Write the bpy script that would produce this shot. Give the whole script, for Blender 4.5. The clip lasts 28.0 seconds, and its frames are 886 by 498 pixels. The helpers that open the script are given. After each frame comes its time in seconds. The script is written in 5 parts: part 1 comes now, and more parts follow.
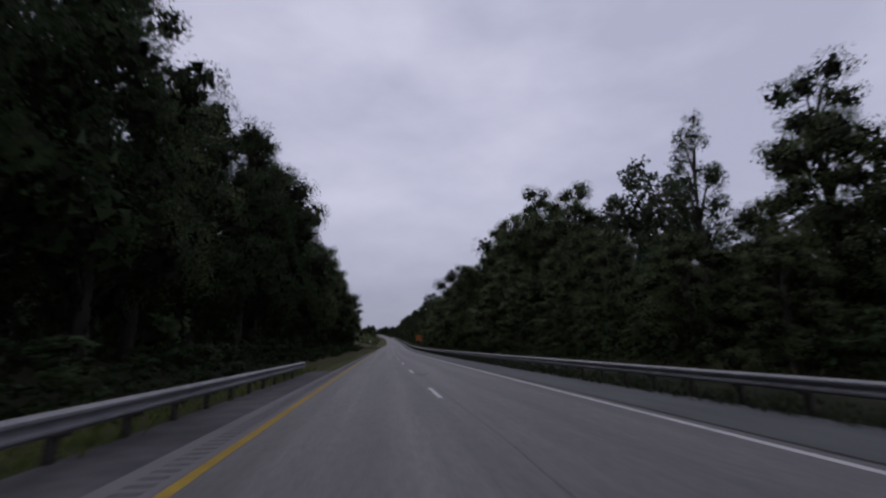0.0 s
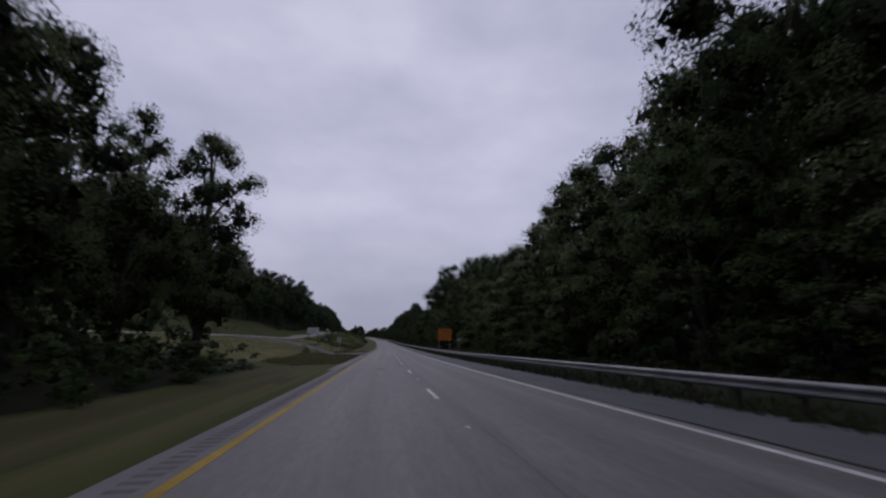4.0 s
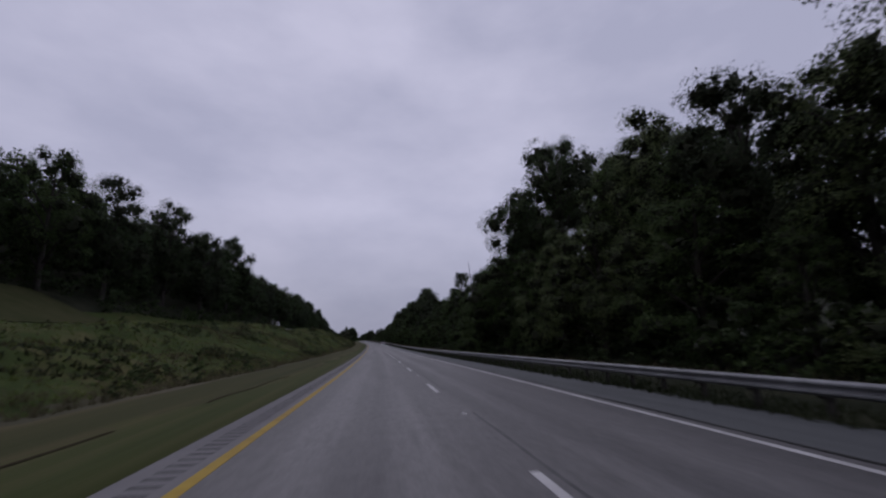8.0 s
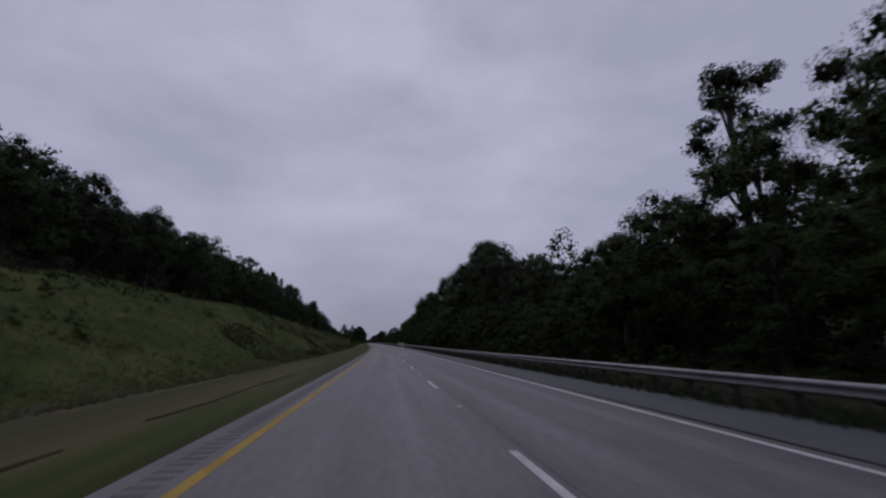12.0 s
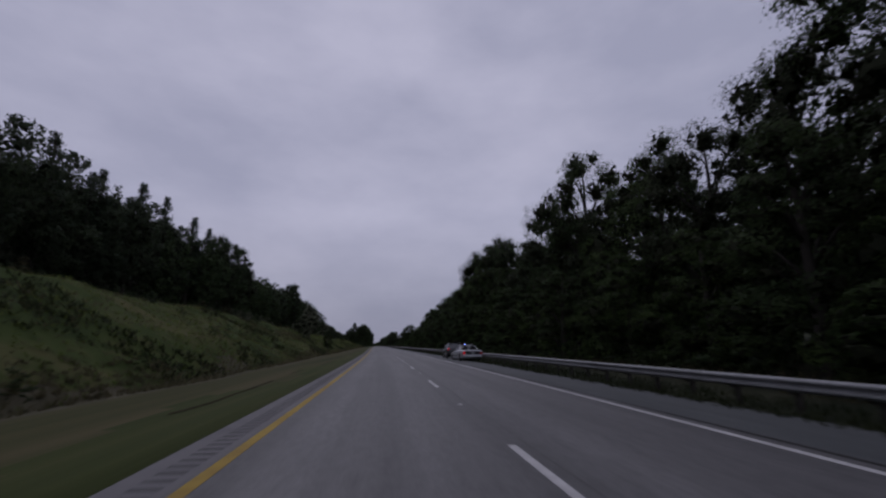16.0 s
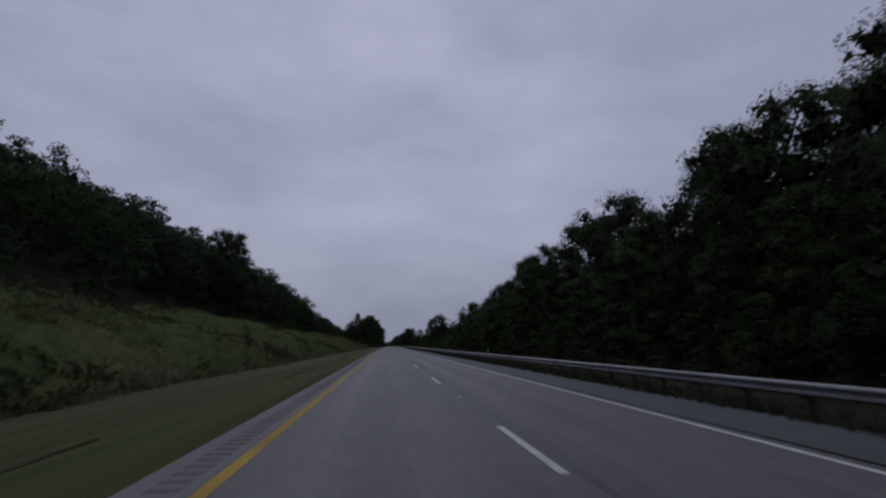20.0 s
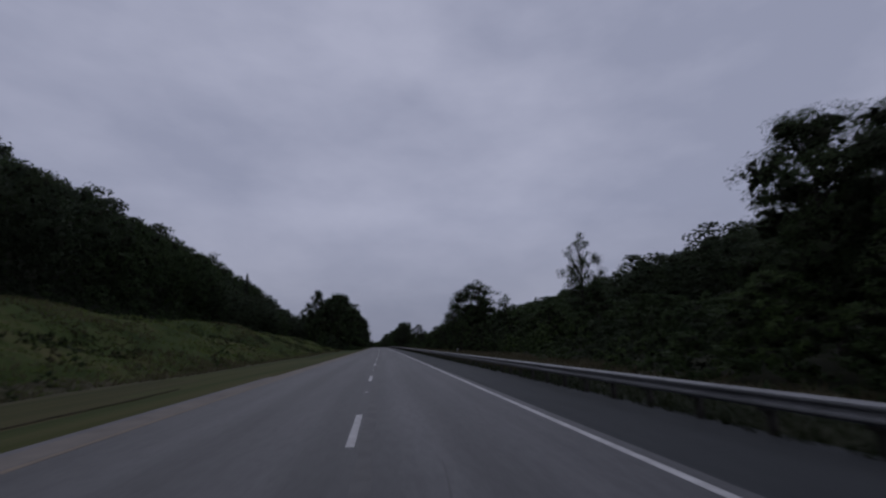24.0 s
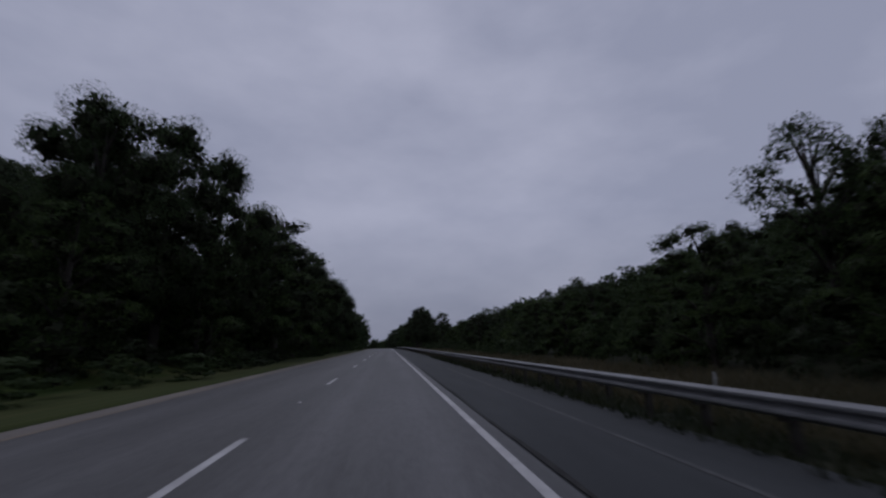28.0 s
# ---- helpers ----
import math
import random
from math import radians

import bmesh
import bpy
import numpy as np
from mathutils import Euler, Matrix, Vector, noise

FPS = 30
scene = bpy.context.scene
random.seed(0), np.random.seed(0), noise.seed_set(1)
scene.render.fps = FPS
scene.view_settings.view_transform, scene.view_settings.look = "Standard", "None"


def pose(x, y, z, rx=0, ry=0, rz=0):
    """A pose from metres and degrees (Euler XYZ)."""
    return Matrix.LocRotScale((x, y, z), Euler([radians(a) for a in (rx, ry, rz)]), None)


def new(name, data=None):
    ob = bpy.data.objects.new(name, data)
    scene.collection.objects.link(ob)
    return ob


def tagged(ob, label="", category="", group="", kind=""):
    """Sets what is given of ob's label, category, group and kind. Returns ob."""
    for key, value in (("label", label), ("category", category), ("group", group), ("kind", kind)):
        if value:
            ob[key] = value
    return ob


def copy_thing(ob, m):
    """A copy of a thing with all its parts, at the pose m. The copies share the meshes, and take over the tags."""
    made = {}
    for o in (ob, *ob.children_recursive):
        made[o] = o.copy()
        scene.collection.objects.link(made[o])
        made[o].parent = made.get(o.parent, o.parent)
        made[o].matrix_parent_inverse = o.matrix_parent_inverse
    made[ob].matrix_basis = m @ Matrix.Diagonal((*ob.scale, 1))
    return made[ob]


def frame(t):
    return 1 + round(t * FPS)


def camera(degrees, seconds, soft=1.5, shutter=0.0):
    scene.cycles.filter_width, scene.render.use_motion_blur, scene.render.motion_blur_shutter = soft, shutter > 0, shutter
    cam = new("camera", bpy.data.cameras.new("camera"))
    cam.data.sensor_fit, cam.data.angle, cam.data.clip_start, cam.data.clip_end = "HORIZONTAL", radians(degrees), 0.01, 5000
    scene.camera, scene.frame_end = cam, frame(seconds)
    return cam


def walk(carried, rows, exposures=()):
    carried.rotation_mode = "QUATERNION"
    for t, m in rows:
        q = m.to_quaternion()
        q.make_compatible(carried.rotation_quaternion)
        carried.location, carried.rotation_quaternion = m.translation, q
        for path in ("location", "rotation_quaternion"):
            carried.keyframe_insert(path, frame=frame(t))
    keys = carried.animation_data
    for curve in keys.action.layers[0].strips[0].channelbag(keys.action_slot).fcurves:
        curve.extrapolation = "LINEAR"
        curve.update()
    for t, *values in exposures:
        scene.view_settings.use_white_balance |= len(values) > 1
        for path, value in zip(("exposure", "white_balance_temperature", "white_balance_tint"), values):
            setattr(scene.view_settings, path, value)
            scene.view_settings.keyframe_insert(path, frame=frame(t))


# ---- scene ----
import functools

cam = camera(87.0, 28.0, soft=2.3, shutter=0.16)

# ---- the road's line: distance s along it, heading to the left in degrees, grade ----
HEAD = ((-200, 0.0), (0, 0.0), (45, -0.43), (90, -0.85), (165, -1.61), (230, -1.86), (290, -0.66), (340, -0.42), (400, -0.31), (480, 0.77), (560, 1.94), (640, 2.23), (750, 1.46), (1000, 2.0), (1150, 4.0), (1500, 15.5), (2000, 21.5))
GRADE = ((-200, 0.0), (0, 0.0), (89, 0.0045), (165, 0.0115), (254, 0.0200), (330, 0.0250), (450, 0.0340), (520, 0.0345), (1000, 0.0330), (1250, 0.0), (1700, -0.025))
S0, STEP = -200.0, 2.0


def table_at(rows, s):
    for (a, u), (b, v) in zip(rows, rows[1:]):
        if s <= b:
            k = max(0.0, min(1.0, (s - a) / (b - a)))
            return u + (v - u) * k
    return rows[-1][1]


LINE = [(0.0, S0, 0.0)]
for i in range(1100):
    s = S0 + i * STEP
    a = radians(table_at(HEAD, s))
    x, y, z = LINE[-1]
    LINE.append((x - math.sin(a) * STEP, y + math.cos(a) * STEP, z + table_at(GRADE, s) * STEP))
SHIFT = LINE[int(-S0 / STEP)]
LINE = [(x - SHIFT[0], y - SHIFT[1], z - SHIFT[2]) for x, y, z in LINE]


def P(s, x, z=0.0):
    """The place at s metres along the road, x to the right of its lane line and z over it."""
    u = (s - S0) / STEP
    i = max(0, min(len(LINE) - 2, int(u)))
    a, b = Vector(LINE[i]), Vector(LINE[i + 1])
    c = a.lerp(b, u - i)
    h = radians(table_at(HEAD, s))
    return Vector((c.x + x * math.cos(h), c.y + x * math.sin(h), c.z + z))


def turned(s, x, z=0.0, turn=0.0):
    """A pose there, facing along the road."""
    p = P(s, x, z)
    return pose(p.x, p.y, p.z, 0, 0, table_at(HEAD, s) + turn)


# ---- the camera's way: seconds, distance, offset, yaw against the road, pitch, roll ----
WAY = (
    (0.0, -2.5, -1.58, -7.3, 11.7, 0.9),
    (1.5, 43.4, -1.55, -7.3, 11.7, 0.7),
    (3.0, 89.2, -1.50, -7.3, 11.8, 0.4),
    (5.5, 164.5, -1.55, -7.3, 11.8, 0.6),
    (7.0, 209.7, -1.55, -7.3, 11.8, 0.4),
    (8.0, 239.8, -1.70, -7.2, 11.7, 0.6),
    (9.5, 285.1, -1.82, -7.2, 11.7, 0.6),
    (11.0, 330.3, -1.76, -7.0, 11.6, 0.4),
    (12.5, 375.9, -1.71, -7.0, 11.6, 0.3),
    (14.5, 436.6, -1.71, -6.9, 11.6, 0.2),
    (17.0, 512.5, -1.97, -7.0, 11.6, 0.1),
    (19.0, 572.5, -2.09, -6.9, 11.6, -0.1),
    (20.0, 602.5, -2.00, -6.8, 11.6, -0.3),
    (21.5, 646.7, -1.50, -7.2, 11.6, -0.4),
    (23.5, 707.6, 0.05, -7.6, 11.6, -0.3),
    (24.0, 722.8, 0.38, -7.5, 11.6, 0.2),
    (25.0, 753.1, 1.05, -7.0, 11.6, 0.8),
    (26.0, 783.5, 1.60, -6.8, 11.5, 1.2),
    (27.0, 813.9, 1.95, -6.6, 11.5, 1.0),
    (28.0, 844.2, 2.15, -6.5, 11.5, 0.8),
)
EYE = 1.38
rows = []
for t, s, x, yaw, pitch, roll in WAY:
    p = P(s, x, EYE)
    rows.append((t, pose(p.x, p.y, p.z, 90 + pitch + math.degrees(table_at(GRADE, s)), roll, table_at(HEAD, s) + yaw)))
walk(cam, rows, [(0, 0.19, 6500, 10), (3, 0.19, 6480, 11), (6, 0.08, 6430, 13), (8, 0.06, 6420, 13), (9, -0.09, 6410, 13), (11, -0.15, 6400, 13), (17, -0.21, 6400, 13), (19, -0.26, 6230, 8), (21, -0.32, 6220, 8), (25, -0.38, 6220, 8), (28, -0.40, 6220, 8)])

# ---- an overcast evening sky and one weak, wide sun behind it ----
world = bpy.data.worlds.new("overcast_sky")
scene.world = world
world.use_nodes = True
nt = world.node_tree
nt.nodes.clear()
sky = nt.nodes.new("ShaderNodeTexSky")
sky.sky_type, sky.sun_disc, sky.sun_elevation, sky.sun_rotation = "NISHITA", False, radians(12), radians(200)
sky.altitude, sky.dust_density = 250, 4.0
coord = nt.nodes.new("ShaderNodeTexCoord")
stretch = nt.nodes.new("ShaderNodeMapping")
stretch.inputs["Scale"].default_value = (1.0, 1.0, 2.2)
cloud = nt.nodes.new("ShaderNodeTexNoise")
cloud.inputs["Scale"].default_value, cloud.inputs["Detail"].default_value, cloud.inputs["Roughness"].default_value = 2.2, 7.0, 0.53
shade = nt.nodes.new("ShaderNodeValToRGB")
shade.color_ramp.elements[0].position, shade.color_ramp.elements[0].color = 0.36, (0.375, 0.385, 0.51, 1)
shade.color_ramp.elements[1].position, shade.color_ramp.elements[1].color = 0.66, (0.52, 0.52, 0.655, 1)
clouds = nt.nodes.new("ShaderNodeBackground")
clouds.inputs["Strength"].default_value = 0.97
clear = nt.nodes.new("ShaderNodeBackground")
clear.inputs["Strength"].default_value = 0.004
both = nt.nodes.new("ShaderNodeAddShader")
out = nt.nodes.new("ShaderNodeOutputWorld")
nt.links.new(coord.outputs["Generated"], stretch.inputs["Vector"])
nt.links.new(stretch.outputs["Vector"], cloud.inputs["Vector"])
nt.links.new(cloud.outputs["Fac"], shade.inputs["Fac"])
split = nt.nodes.new("ShaderNodeSeparateXYZ")
low = nt.nodes.new("ShaderNodeMapRange")
low.inputs["From Min"].default_value, low.inputs["From Max"].default_value = 0.0, 0.30
low.inputs["To Min"].default_value, low.inputs["To Max"].default_value = 0.70, 1.0
dim = nt.nodes.new("ShaderNodeVectorMath")
dim.operation = "SCALE"
nt.links.new(coord.outputs["Generated"], split.inputs[0])
nt.links.new(split.outputs["Z"], low.inputs["Value"])
nt.links.new(shade.outputs["Color"], dim.inputs[0])
nt.links.new(low.outputs[0], dim.inputs["Scale"])
nt.links.new(dim.outputs[0], clouds.inputs["Color"])
nt.links.new(sky.outputs["Color"], clear.inputs["Color"])
nt.links.new(clouds.outputs[0], both.inputs[0])
nt.links.new(clear.outputs[0], both.inputs[1])
nt.links.new(both.outputs[0], out.inputs["Surface"])
sun = new("sun", bpy.data.lights.new("sun", "SUN"))
sun.data.energy, sun.data.angle, sun.data.color = 0.25, radians(60), (1.0, 0.95, 0.92)
sun.matrix_world = pose(0, 0, 100, 40, 0, 200)


# ---- materials ----
def material(name, colours, scale=1.0, detail=4.0, rough=0.8, metal=0.0, bump=0.0, bump_scale=None, rand=0.0, island=False, spec=0.3, coarse=0.0, stretch=(1, 1, 1)):
    """A surface of two or three colours mixed by fine and coarse noise at real-world size."""
    m = bpy.data.materials.new(name)
    m.use_nodes = True
    t = m.node_tree
    bs = t.nodes["Principled BSDF"]
    bs.inputs["Roughness"].default_value, bs.inputs["Metallic"].default_value = rough, metal
    bs.inputs["Specular IOR Level"].default_value = spec
    geo = t.nodes.new("ShaderNodeTexCoord")
    mp = t.nodes.new("ShaderNodeMapping")
    mp.inputs["Scale"].default_value = stretch
    t.links.new(geo.outputs["Object"], mp.inputs["Vector"])
    n1 = t.nodes.new("ShaderNodeTexNoise")
    n1.inputs["Scale"].default_value, n1.inputs["Detail"].default_value = scale, detail
    t.links.new(mp.outputs["Vector"], n1.inputs["Vector"])
    fac = n1.outputs["Fac"]
    if coarse:
        n2 = t.nodes.new("ShaderNodeTexNoise")
        n2.inputs["Scale"].default_value, n2.inputs["Detail"].default_value = coarse, 2.0
        t.links.new(mp.outputs["Vector"], n2.inputs["Vector"])
        mix = t.nodes.new("ShaderNodeMath")
        mix.operation = "MULTIPLY_ADD"
        mix.inputs[1].default_value, mix.inputs[2].default_value = 0.5, 0.0
        add = t.nodes.new("ShaderNodeMath")
        add.operation = "MULTIPLY_ADD"
        add.inputs[1].default_value = 0.5
        t.links.new(n2.outputs["Fac"], mix.inputs[0])
        t.links.new(fac, add.inputs[0])
        t.links.new(mix.outputs[0], add.inputs[2])
        fac = add.outputs[0]
    if rand:
        info = t.nodes.new("ShaderNodeNewGeometry" if island else "ShaderNodeObjectInfo")
        shift = t.nodes.new("ShaderNodeMath")
        shift.operation = "MULTIPLY_ADD"
        shift.inputs[1].default_value = rand
        t.links.new(info.outputs["Random Per Island" if island else "Random"], shift.inputs[0])
        sub = t.nodes.new("ShaderNodeMath")
        sub.operation = "SUBTRACT"
        sub.inputs[1].default_value = rand * 0.5
        t.links.new(fac, shift.inputs[2])
        t.links.new(shift.outputs[0], sub.inputs[0])
        fac = sub.outputs[0]
    ramp = t.nodes.new("ShaderNodeValToRGB")
    els = ramp.color_ramp.elements
    els[0].position, els[1].position = 0.33, 0.67
    els[0].color, els[1].color = (*colours[0], 1), (*colours[-1], 1)
    if len(colours) == 3:
        els.new(0.5).color = (*colours[1], 1)
    t.links.new(fac, ramp.inputs["Fac"])
    t.links.new(ramp.outputs["Color"], bs.inputs["Base Color"])
    if bump:
        nb = t.nodes.new("ShaderNodeTexNoise")
        nb.inputs["Scale"].default_value, nb.inputs["Detail"].default_value = bump_scale or scale * 4, 3.0
        t.links.new(mp.outputs["Vector"], nb.inputs["Vector"])
        bp = t.nodes.new("ShaderNodeBump")
        bp.inputs["Strength"].default_value, bp.inputs["Distance"].default_value = bump, 0.02
        t.links.new(nb.outputs["Fac"], bp.inputs["Height"])
        t.links.new(bp.outputs["Normal"], bs.inputs["Normal"])
    return m


def leafy(name, dark, light, sheer=0.42):
    """Leaves or blades that let part of the light through."""
    m = material(name, (dark, light), scale=0.35, detail=3, rough=0.7, rand=0.11, island=True, spec=0.14)
    t = m.node_tree
    glow = t.nodes.new("ShaderNodeBsdfTranslucent")
    mix = t.nodes.new("ShaderNodeMixShader")
    mix.inputs[0].default_value = sheer
    bs = t.nodes["Principled BSDF"]
    t.links.new(bs.inputs["Base Color"].links[0].from_socket, glow.inputs["Color"])
    t.links.new(bs.outputs[0], mix.inputs[1])
    t.links.new(glow.outputs[0], mix.inputs[2])
    t.links.new(mix.outputs[0], t.nodes["Material Output"].inputs["Surface"])
    return m


def trafficked(m, depth):
    """Paler wheel tracks and a darker strip along the middle of each lane, by the distance across the road."""
    t = m.node_tree
    bs = t.nodes["Principled BSDF"]
    across = t.nodes.new("ShaderNodeAttribute")
    across.attribute_name = "across"
    last = across.outputs["Fac"]
    for op, value in (("ABSOLUTE", 0.0), ("SUBTRACT", 1.0), ("MULTIPLY", 2 * math.pi / 1.7), ("COSINE", 0.0)):
        step = t.nodes.new("ShaderNodeMath")
        step.operation = op
        step.inputs[1].default_value = value
        t.links.new(last, step.inputs[0])
        last = step.outputs[0]
    patchy = t.nodes.new("ShaderNodeTexNoise")
    patchy.inputs["Scale"].default_value, patchy.inputs["Detail"].default_value = 0.12, 3.0
    place = t.nodes.new("ShaderNodeTexCoord")
    t.links.new(place.outputs["Object"], patchy.inputs["Vector"])
    worn = t.nodes.new("ShaderNodeMath")
    worn.operation = "MULTIPLY"
    t.links.new(last, worn.inputs[0])
    t.links.new(patchy.outputs["Fac"], worn.inputs[1])
    gain = t.nodes.new("ShaderNodeMath")
    gain.operation = "MULTIPLY_ADD"
    gain.inputs[1].default_value, gain.inputs[2].default_value = depth, 1.0
    t.links.new(worn.outputs[0], gain.inputs[0])
    tint = t.nodes.new("ShaderNodeVectorMath")
    tint.operation = "SCALE"
    t.links.new(bs.inputs["Base Color"].links[0].from_socket, tint.inputs[0])
    t.links.new(gain.outputs[0], tint.inputs["Scale"])
    # long ragged streaks and stains that follow the lanes
    spread = t.nodes.new("ShaderNodeSeparateXYZ")
    t.links.new(place.outputs["Object"], spread.inputs[0])
    last = tint.outputs[0]
    for wide, long, lo, hi, dark, seed in ((1.5, 0.022, 0.40, 0.60, 0.80, 0.0), (3.2, 0.35, 0.56, 0.74, 0.84, 40.0), (9.0, 2.2, 0.40, 0.66, 0.83, 80.0), (26.0, 7.0, 0.38, 0.66, 0.86, 120.0)):
        lane = t.nodes.new("ShaderNodeCombineXYZ")
        for socket, factor, source in (("X", wide, across.outputs["Fac"]), ("Y", long, spread.outputs["Y"])):
            by = t.nodes.new("ShaderNodeMath")
            by.operation = "MULTIPLY"
            by.inputs[1].default_value = factor
            t.links.new(source, by.inputs[0])
            t.links.new(by.outputs[0], lane.inputs[socket])
        lane.inputs["Z"].default_value = seed
        smear = t.nodes.new("ShaderNodeTexNoise")
        smear.inputs["Scale"].default_value, smear.inputs["Detail"].default_value = 1.0, 6.0
        t.links.new(lane.outputs[0], smear.inputs["Vector"])
        level = t.nodes.new("ShaderNodeMapRange")
        level.inputs["From Min"].default_value, level.inputs["From Max"].default_value = lo, hi
        level.inputs["To Min"].default_value, level.inputs["To Max"].default_value = 1.04, dark
        t.links.new(smear.outputs["Fac"], level.inputs["Value"])
        worn = t.nodes.new("ShaderNodeVectorMath")
        worn.operation = "SCALE"
        t.links.new(last, worn.inputs[0])
        t.links.new(level.outputs[0], worn.inputs["Scale"])
        last = worn.outputs[0]
    t.links.new(last, bs.inputs["Base Color"])
    return m


ASPHALT_DARK = trafficked(material("darker_asphalt", ((0.062, 0.062, 0.065), (0.097, 0.095, 0.097)), scale=0.9, detail=9, rough=0.62, bump=0.25, bump_scale=60, coarse=0.16, spec=0.5, stretch=(1.6, 0.18, 1)), 0.22)
ASPHALT = trafficked(material("asphalt", ((0.098, 0.094, 0.094), (0.148, 0.142, 0.139)), scale=0.9, detail=9, rough=0.62, bump=0.25, bump_scale=60, coarse=0.16, spec=0.5, stretch=(1.6, 0.18, 1)), 0.22)
ASPHALT_GREY = trafficked(material("grey_asphalt", ((0.082, 0.080, 0.081), (0.126, 0.122, 0.121)), scale=0.9, detail=9, rough=0.62, bump=0.25, bump_scale=60, coarse=0.16, spec=0.5, stretch=(1.6, 0.18, 1)), 0.22)
SHOULDER = material("shoulder_asphalt", ((0.046, 0.051, 0.053), (0.086, 0.090, 0.091)), scale=1.2, detail=8, rough=0.75, bump=0.3, bump_scale=40, coarse=0.15, spec=0.4, stretch=(1.5, 0.3, 1))
SHOULDER_NEW = material("newer_shoulder_asphalt", ((0.022, 0.025, 0.027), (0.040, 0.043, 0.045)), scale=1.2, detail=8, rough=0.8, bump=0.3, bump_scale=40, coarse=0.15, stretch=(1.5, 0.3, 1))
SHOULDER_LEFT = material("median_shoulder_asphalt", ((0.135, 0.13, 0.132), (0.19, 0.183, 0.183)), scale=1.2, detail=8, rough=0.9, bump=0.3, bump_scale=40, coarse=0.2)
# groove bottoms are a little darker than the strip around them
GROOVE = material("groove_bottom", ((0.088, 0.085, 0.085), (0.12, 0.117, 0.117)), scale=6, rough=0.95)
WHITE = material("white_road_paint", ((0.36, 0.35, 0.35), (0.6, 0.59, 0.58)), scale=5, detail=8, rough=0.7, coarse=0.8)
YELLOW = material("yellow_road_paint", ((0.24, 0.152, 0.022), (0.39, 0.262, 0.030)), scale=5, detail=8, rough=0.75, coarse=0.6)
FADED = material("faded_yellow_paint", ((0.165, 0.135, 0.105), (0.22, 0.178, 0.135)), scale=3, detail=8, rough=0.8, coarse=0.5)
GHOST = material("worn_off_white_paint", ((0.024, 0.027, 0.029), (0.062, 0.063, 0.064), (0.095, 0.095, 0.095)), scale=4, detail=9, rough=0.8, coarse=0.5)
MARGIN = material("sandy_road_margin", ((0.150, 0.135, 0.120), (0.225, 0.200, 0.172)), scale=2.5, detail=8, rough=0.95, bump=0.4, bump_scale=30, coarse=0.2)
CROSSING = material("rough_gravelly_asphalt", ((0.040, 0.039, 0.043), (0.070, 0.067, 0.071), (0.112, 0.107, 0.107)), scale=1.4, detail=9, rough=0.95, bump=0.5, bump_scale=25, coarse=0.22)
PATCH = material("patched_asphalt", ((0.100, 0.098, 0.098), (0.140, 0.136, 0.136)), scale=4, detail=8, rough=0.9)
RUT = material("bare_brown_dirt", ((0.030, 0.027, 0.015), (0.060, 0.048, 0.029)), scale=3, detail=8, rough=1.0, bump=0.6, bump_scale=20, spec=0.05)
SOIL = material("dark_seam_dirt", ((0.018, 0.018, 0.018), (0.038, 0.037, 0.035)), scale=4, rough=0.95)
TAR = material("crack_tar", ((0.055, 0.054, 0.055), (0.085, 0.083, 0.083)), scale=3, rough=0.6)
STEEL = material("galvanised_steel", ((0.130, 0.133, 0.142), (0.245, 0.249, 0.260)), scale=2.0, detail=6, rough=0.48, metal=0.35, coarse=0.3)
POST = material("weathered_post", ((0.028, 0.025, 0.022), (0.06, 0.055, 0.05)), scale=4, rough=0.9)
MOWN = material("mown_grass", ((0.030, 0.042, 0.013), (0.050, 0.060, 0.020), (0.086, 0.080, 0.036)), scale=1.1, detail=9, rough=1.0, bump=0.6, bump_scale=14, coarse=0.13, spec=0.1, stretch=(1.8, 0.04, 1))
MOWN_DRY = material("dry_mown_grass", ((0.040, 0.046, 0.018), (0.061, 0.060, 0.026), (0.094, 0.080, 0.042)), scale=0.8, detail=7, rough=1.0, bump=0.4, bump_scale=14, coarse=0.3, spec=0.1, stretch=(2.0, 0.022, 1))
TALL = material("tall_grass_ground", ((0.025, 0.040, 0.012), (0.048, 0.066, 0.020), (0.090, 0.084, 0.036)), scale=0.7, detail=8, rough=1.0, bump=1.0, bump_scale=6, coarse=0.12, spec=0.05)
HAY = material("cut_hay_field", ((0.058, 0.065, 0.025), (0.086, 0.085, 0.037), (0.122, 0.110, 0.055)), scale=0.6, detail=8, rough=1.0, bump=0.8, bump_scale=9, coarse=0.08, spec=0.05, stretch=(1.0, 0.5, 1))
PASTURE = material("dull_hill_grass", ((0.028, 0.037, 0.014), (0.043, 0.050, 0.020), (0.060, 0.060, 0.028)), scale=0.5, detail=8, rough=1.0, bump=0.9, bump_scale=5, coarse=0.06, spec=0.05)
# woodland litter, darkened: the shade under the trees is put into this colour
FLOOR = material("shade_dark_floor", ((0.014, 0.018, 0.010), (0.032, 0.033, 0.019)), scale=0.4, detail=7, rough=1.0, bump=0.8, bump_scale=5, spec=0.1)
DRY = material("dry_roadside_grass", ((0.045, 0.045, 0.027), (0.07, 0.066, 0.041), (0.10, 0.088, 0.06)), scale=0.7, detail=8, rough=1.0, bump=0.8, bump_scale=10, coarse=0.06, spec=0.1)
BARK = material("bark", ((0.022, 0.019, 0.016), (0.055, 0.049, 0.043)), scale=3, rough=0.95, bump=0.6, bump_scale=12, stretch=(1, 1, 0.25))
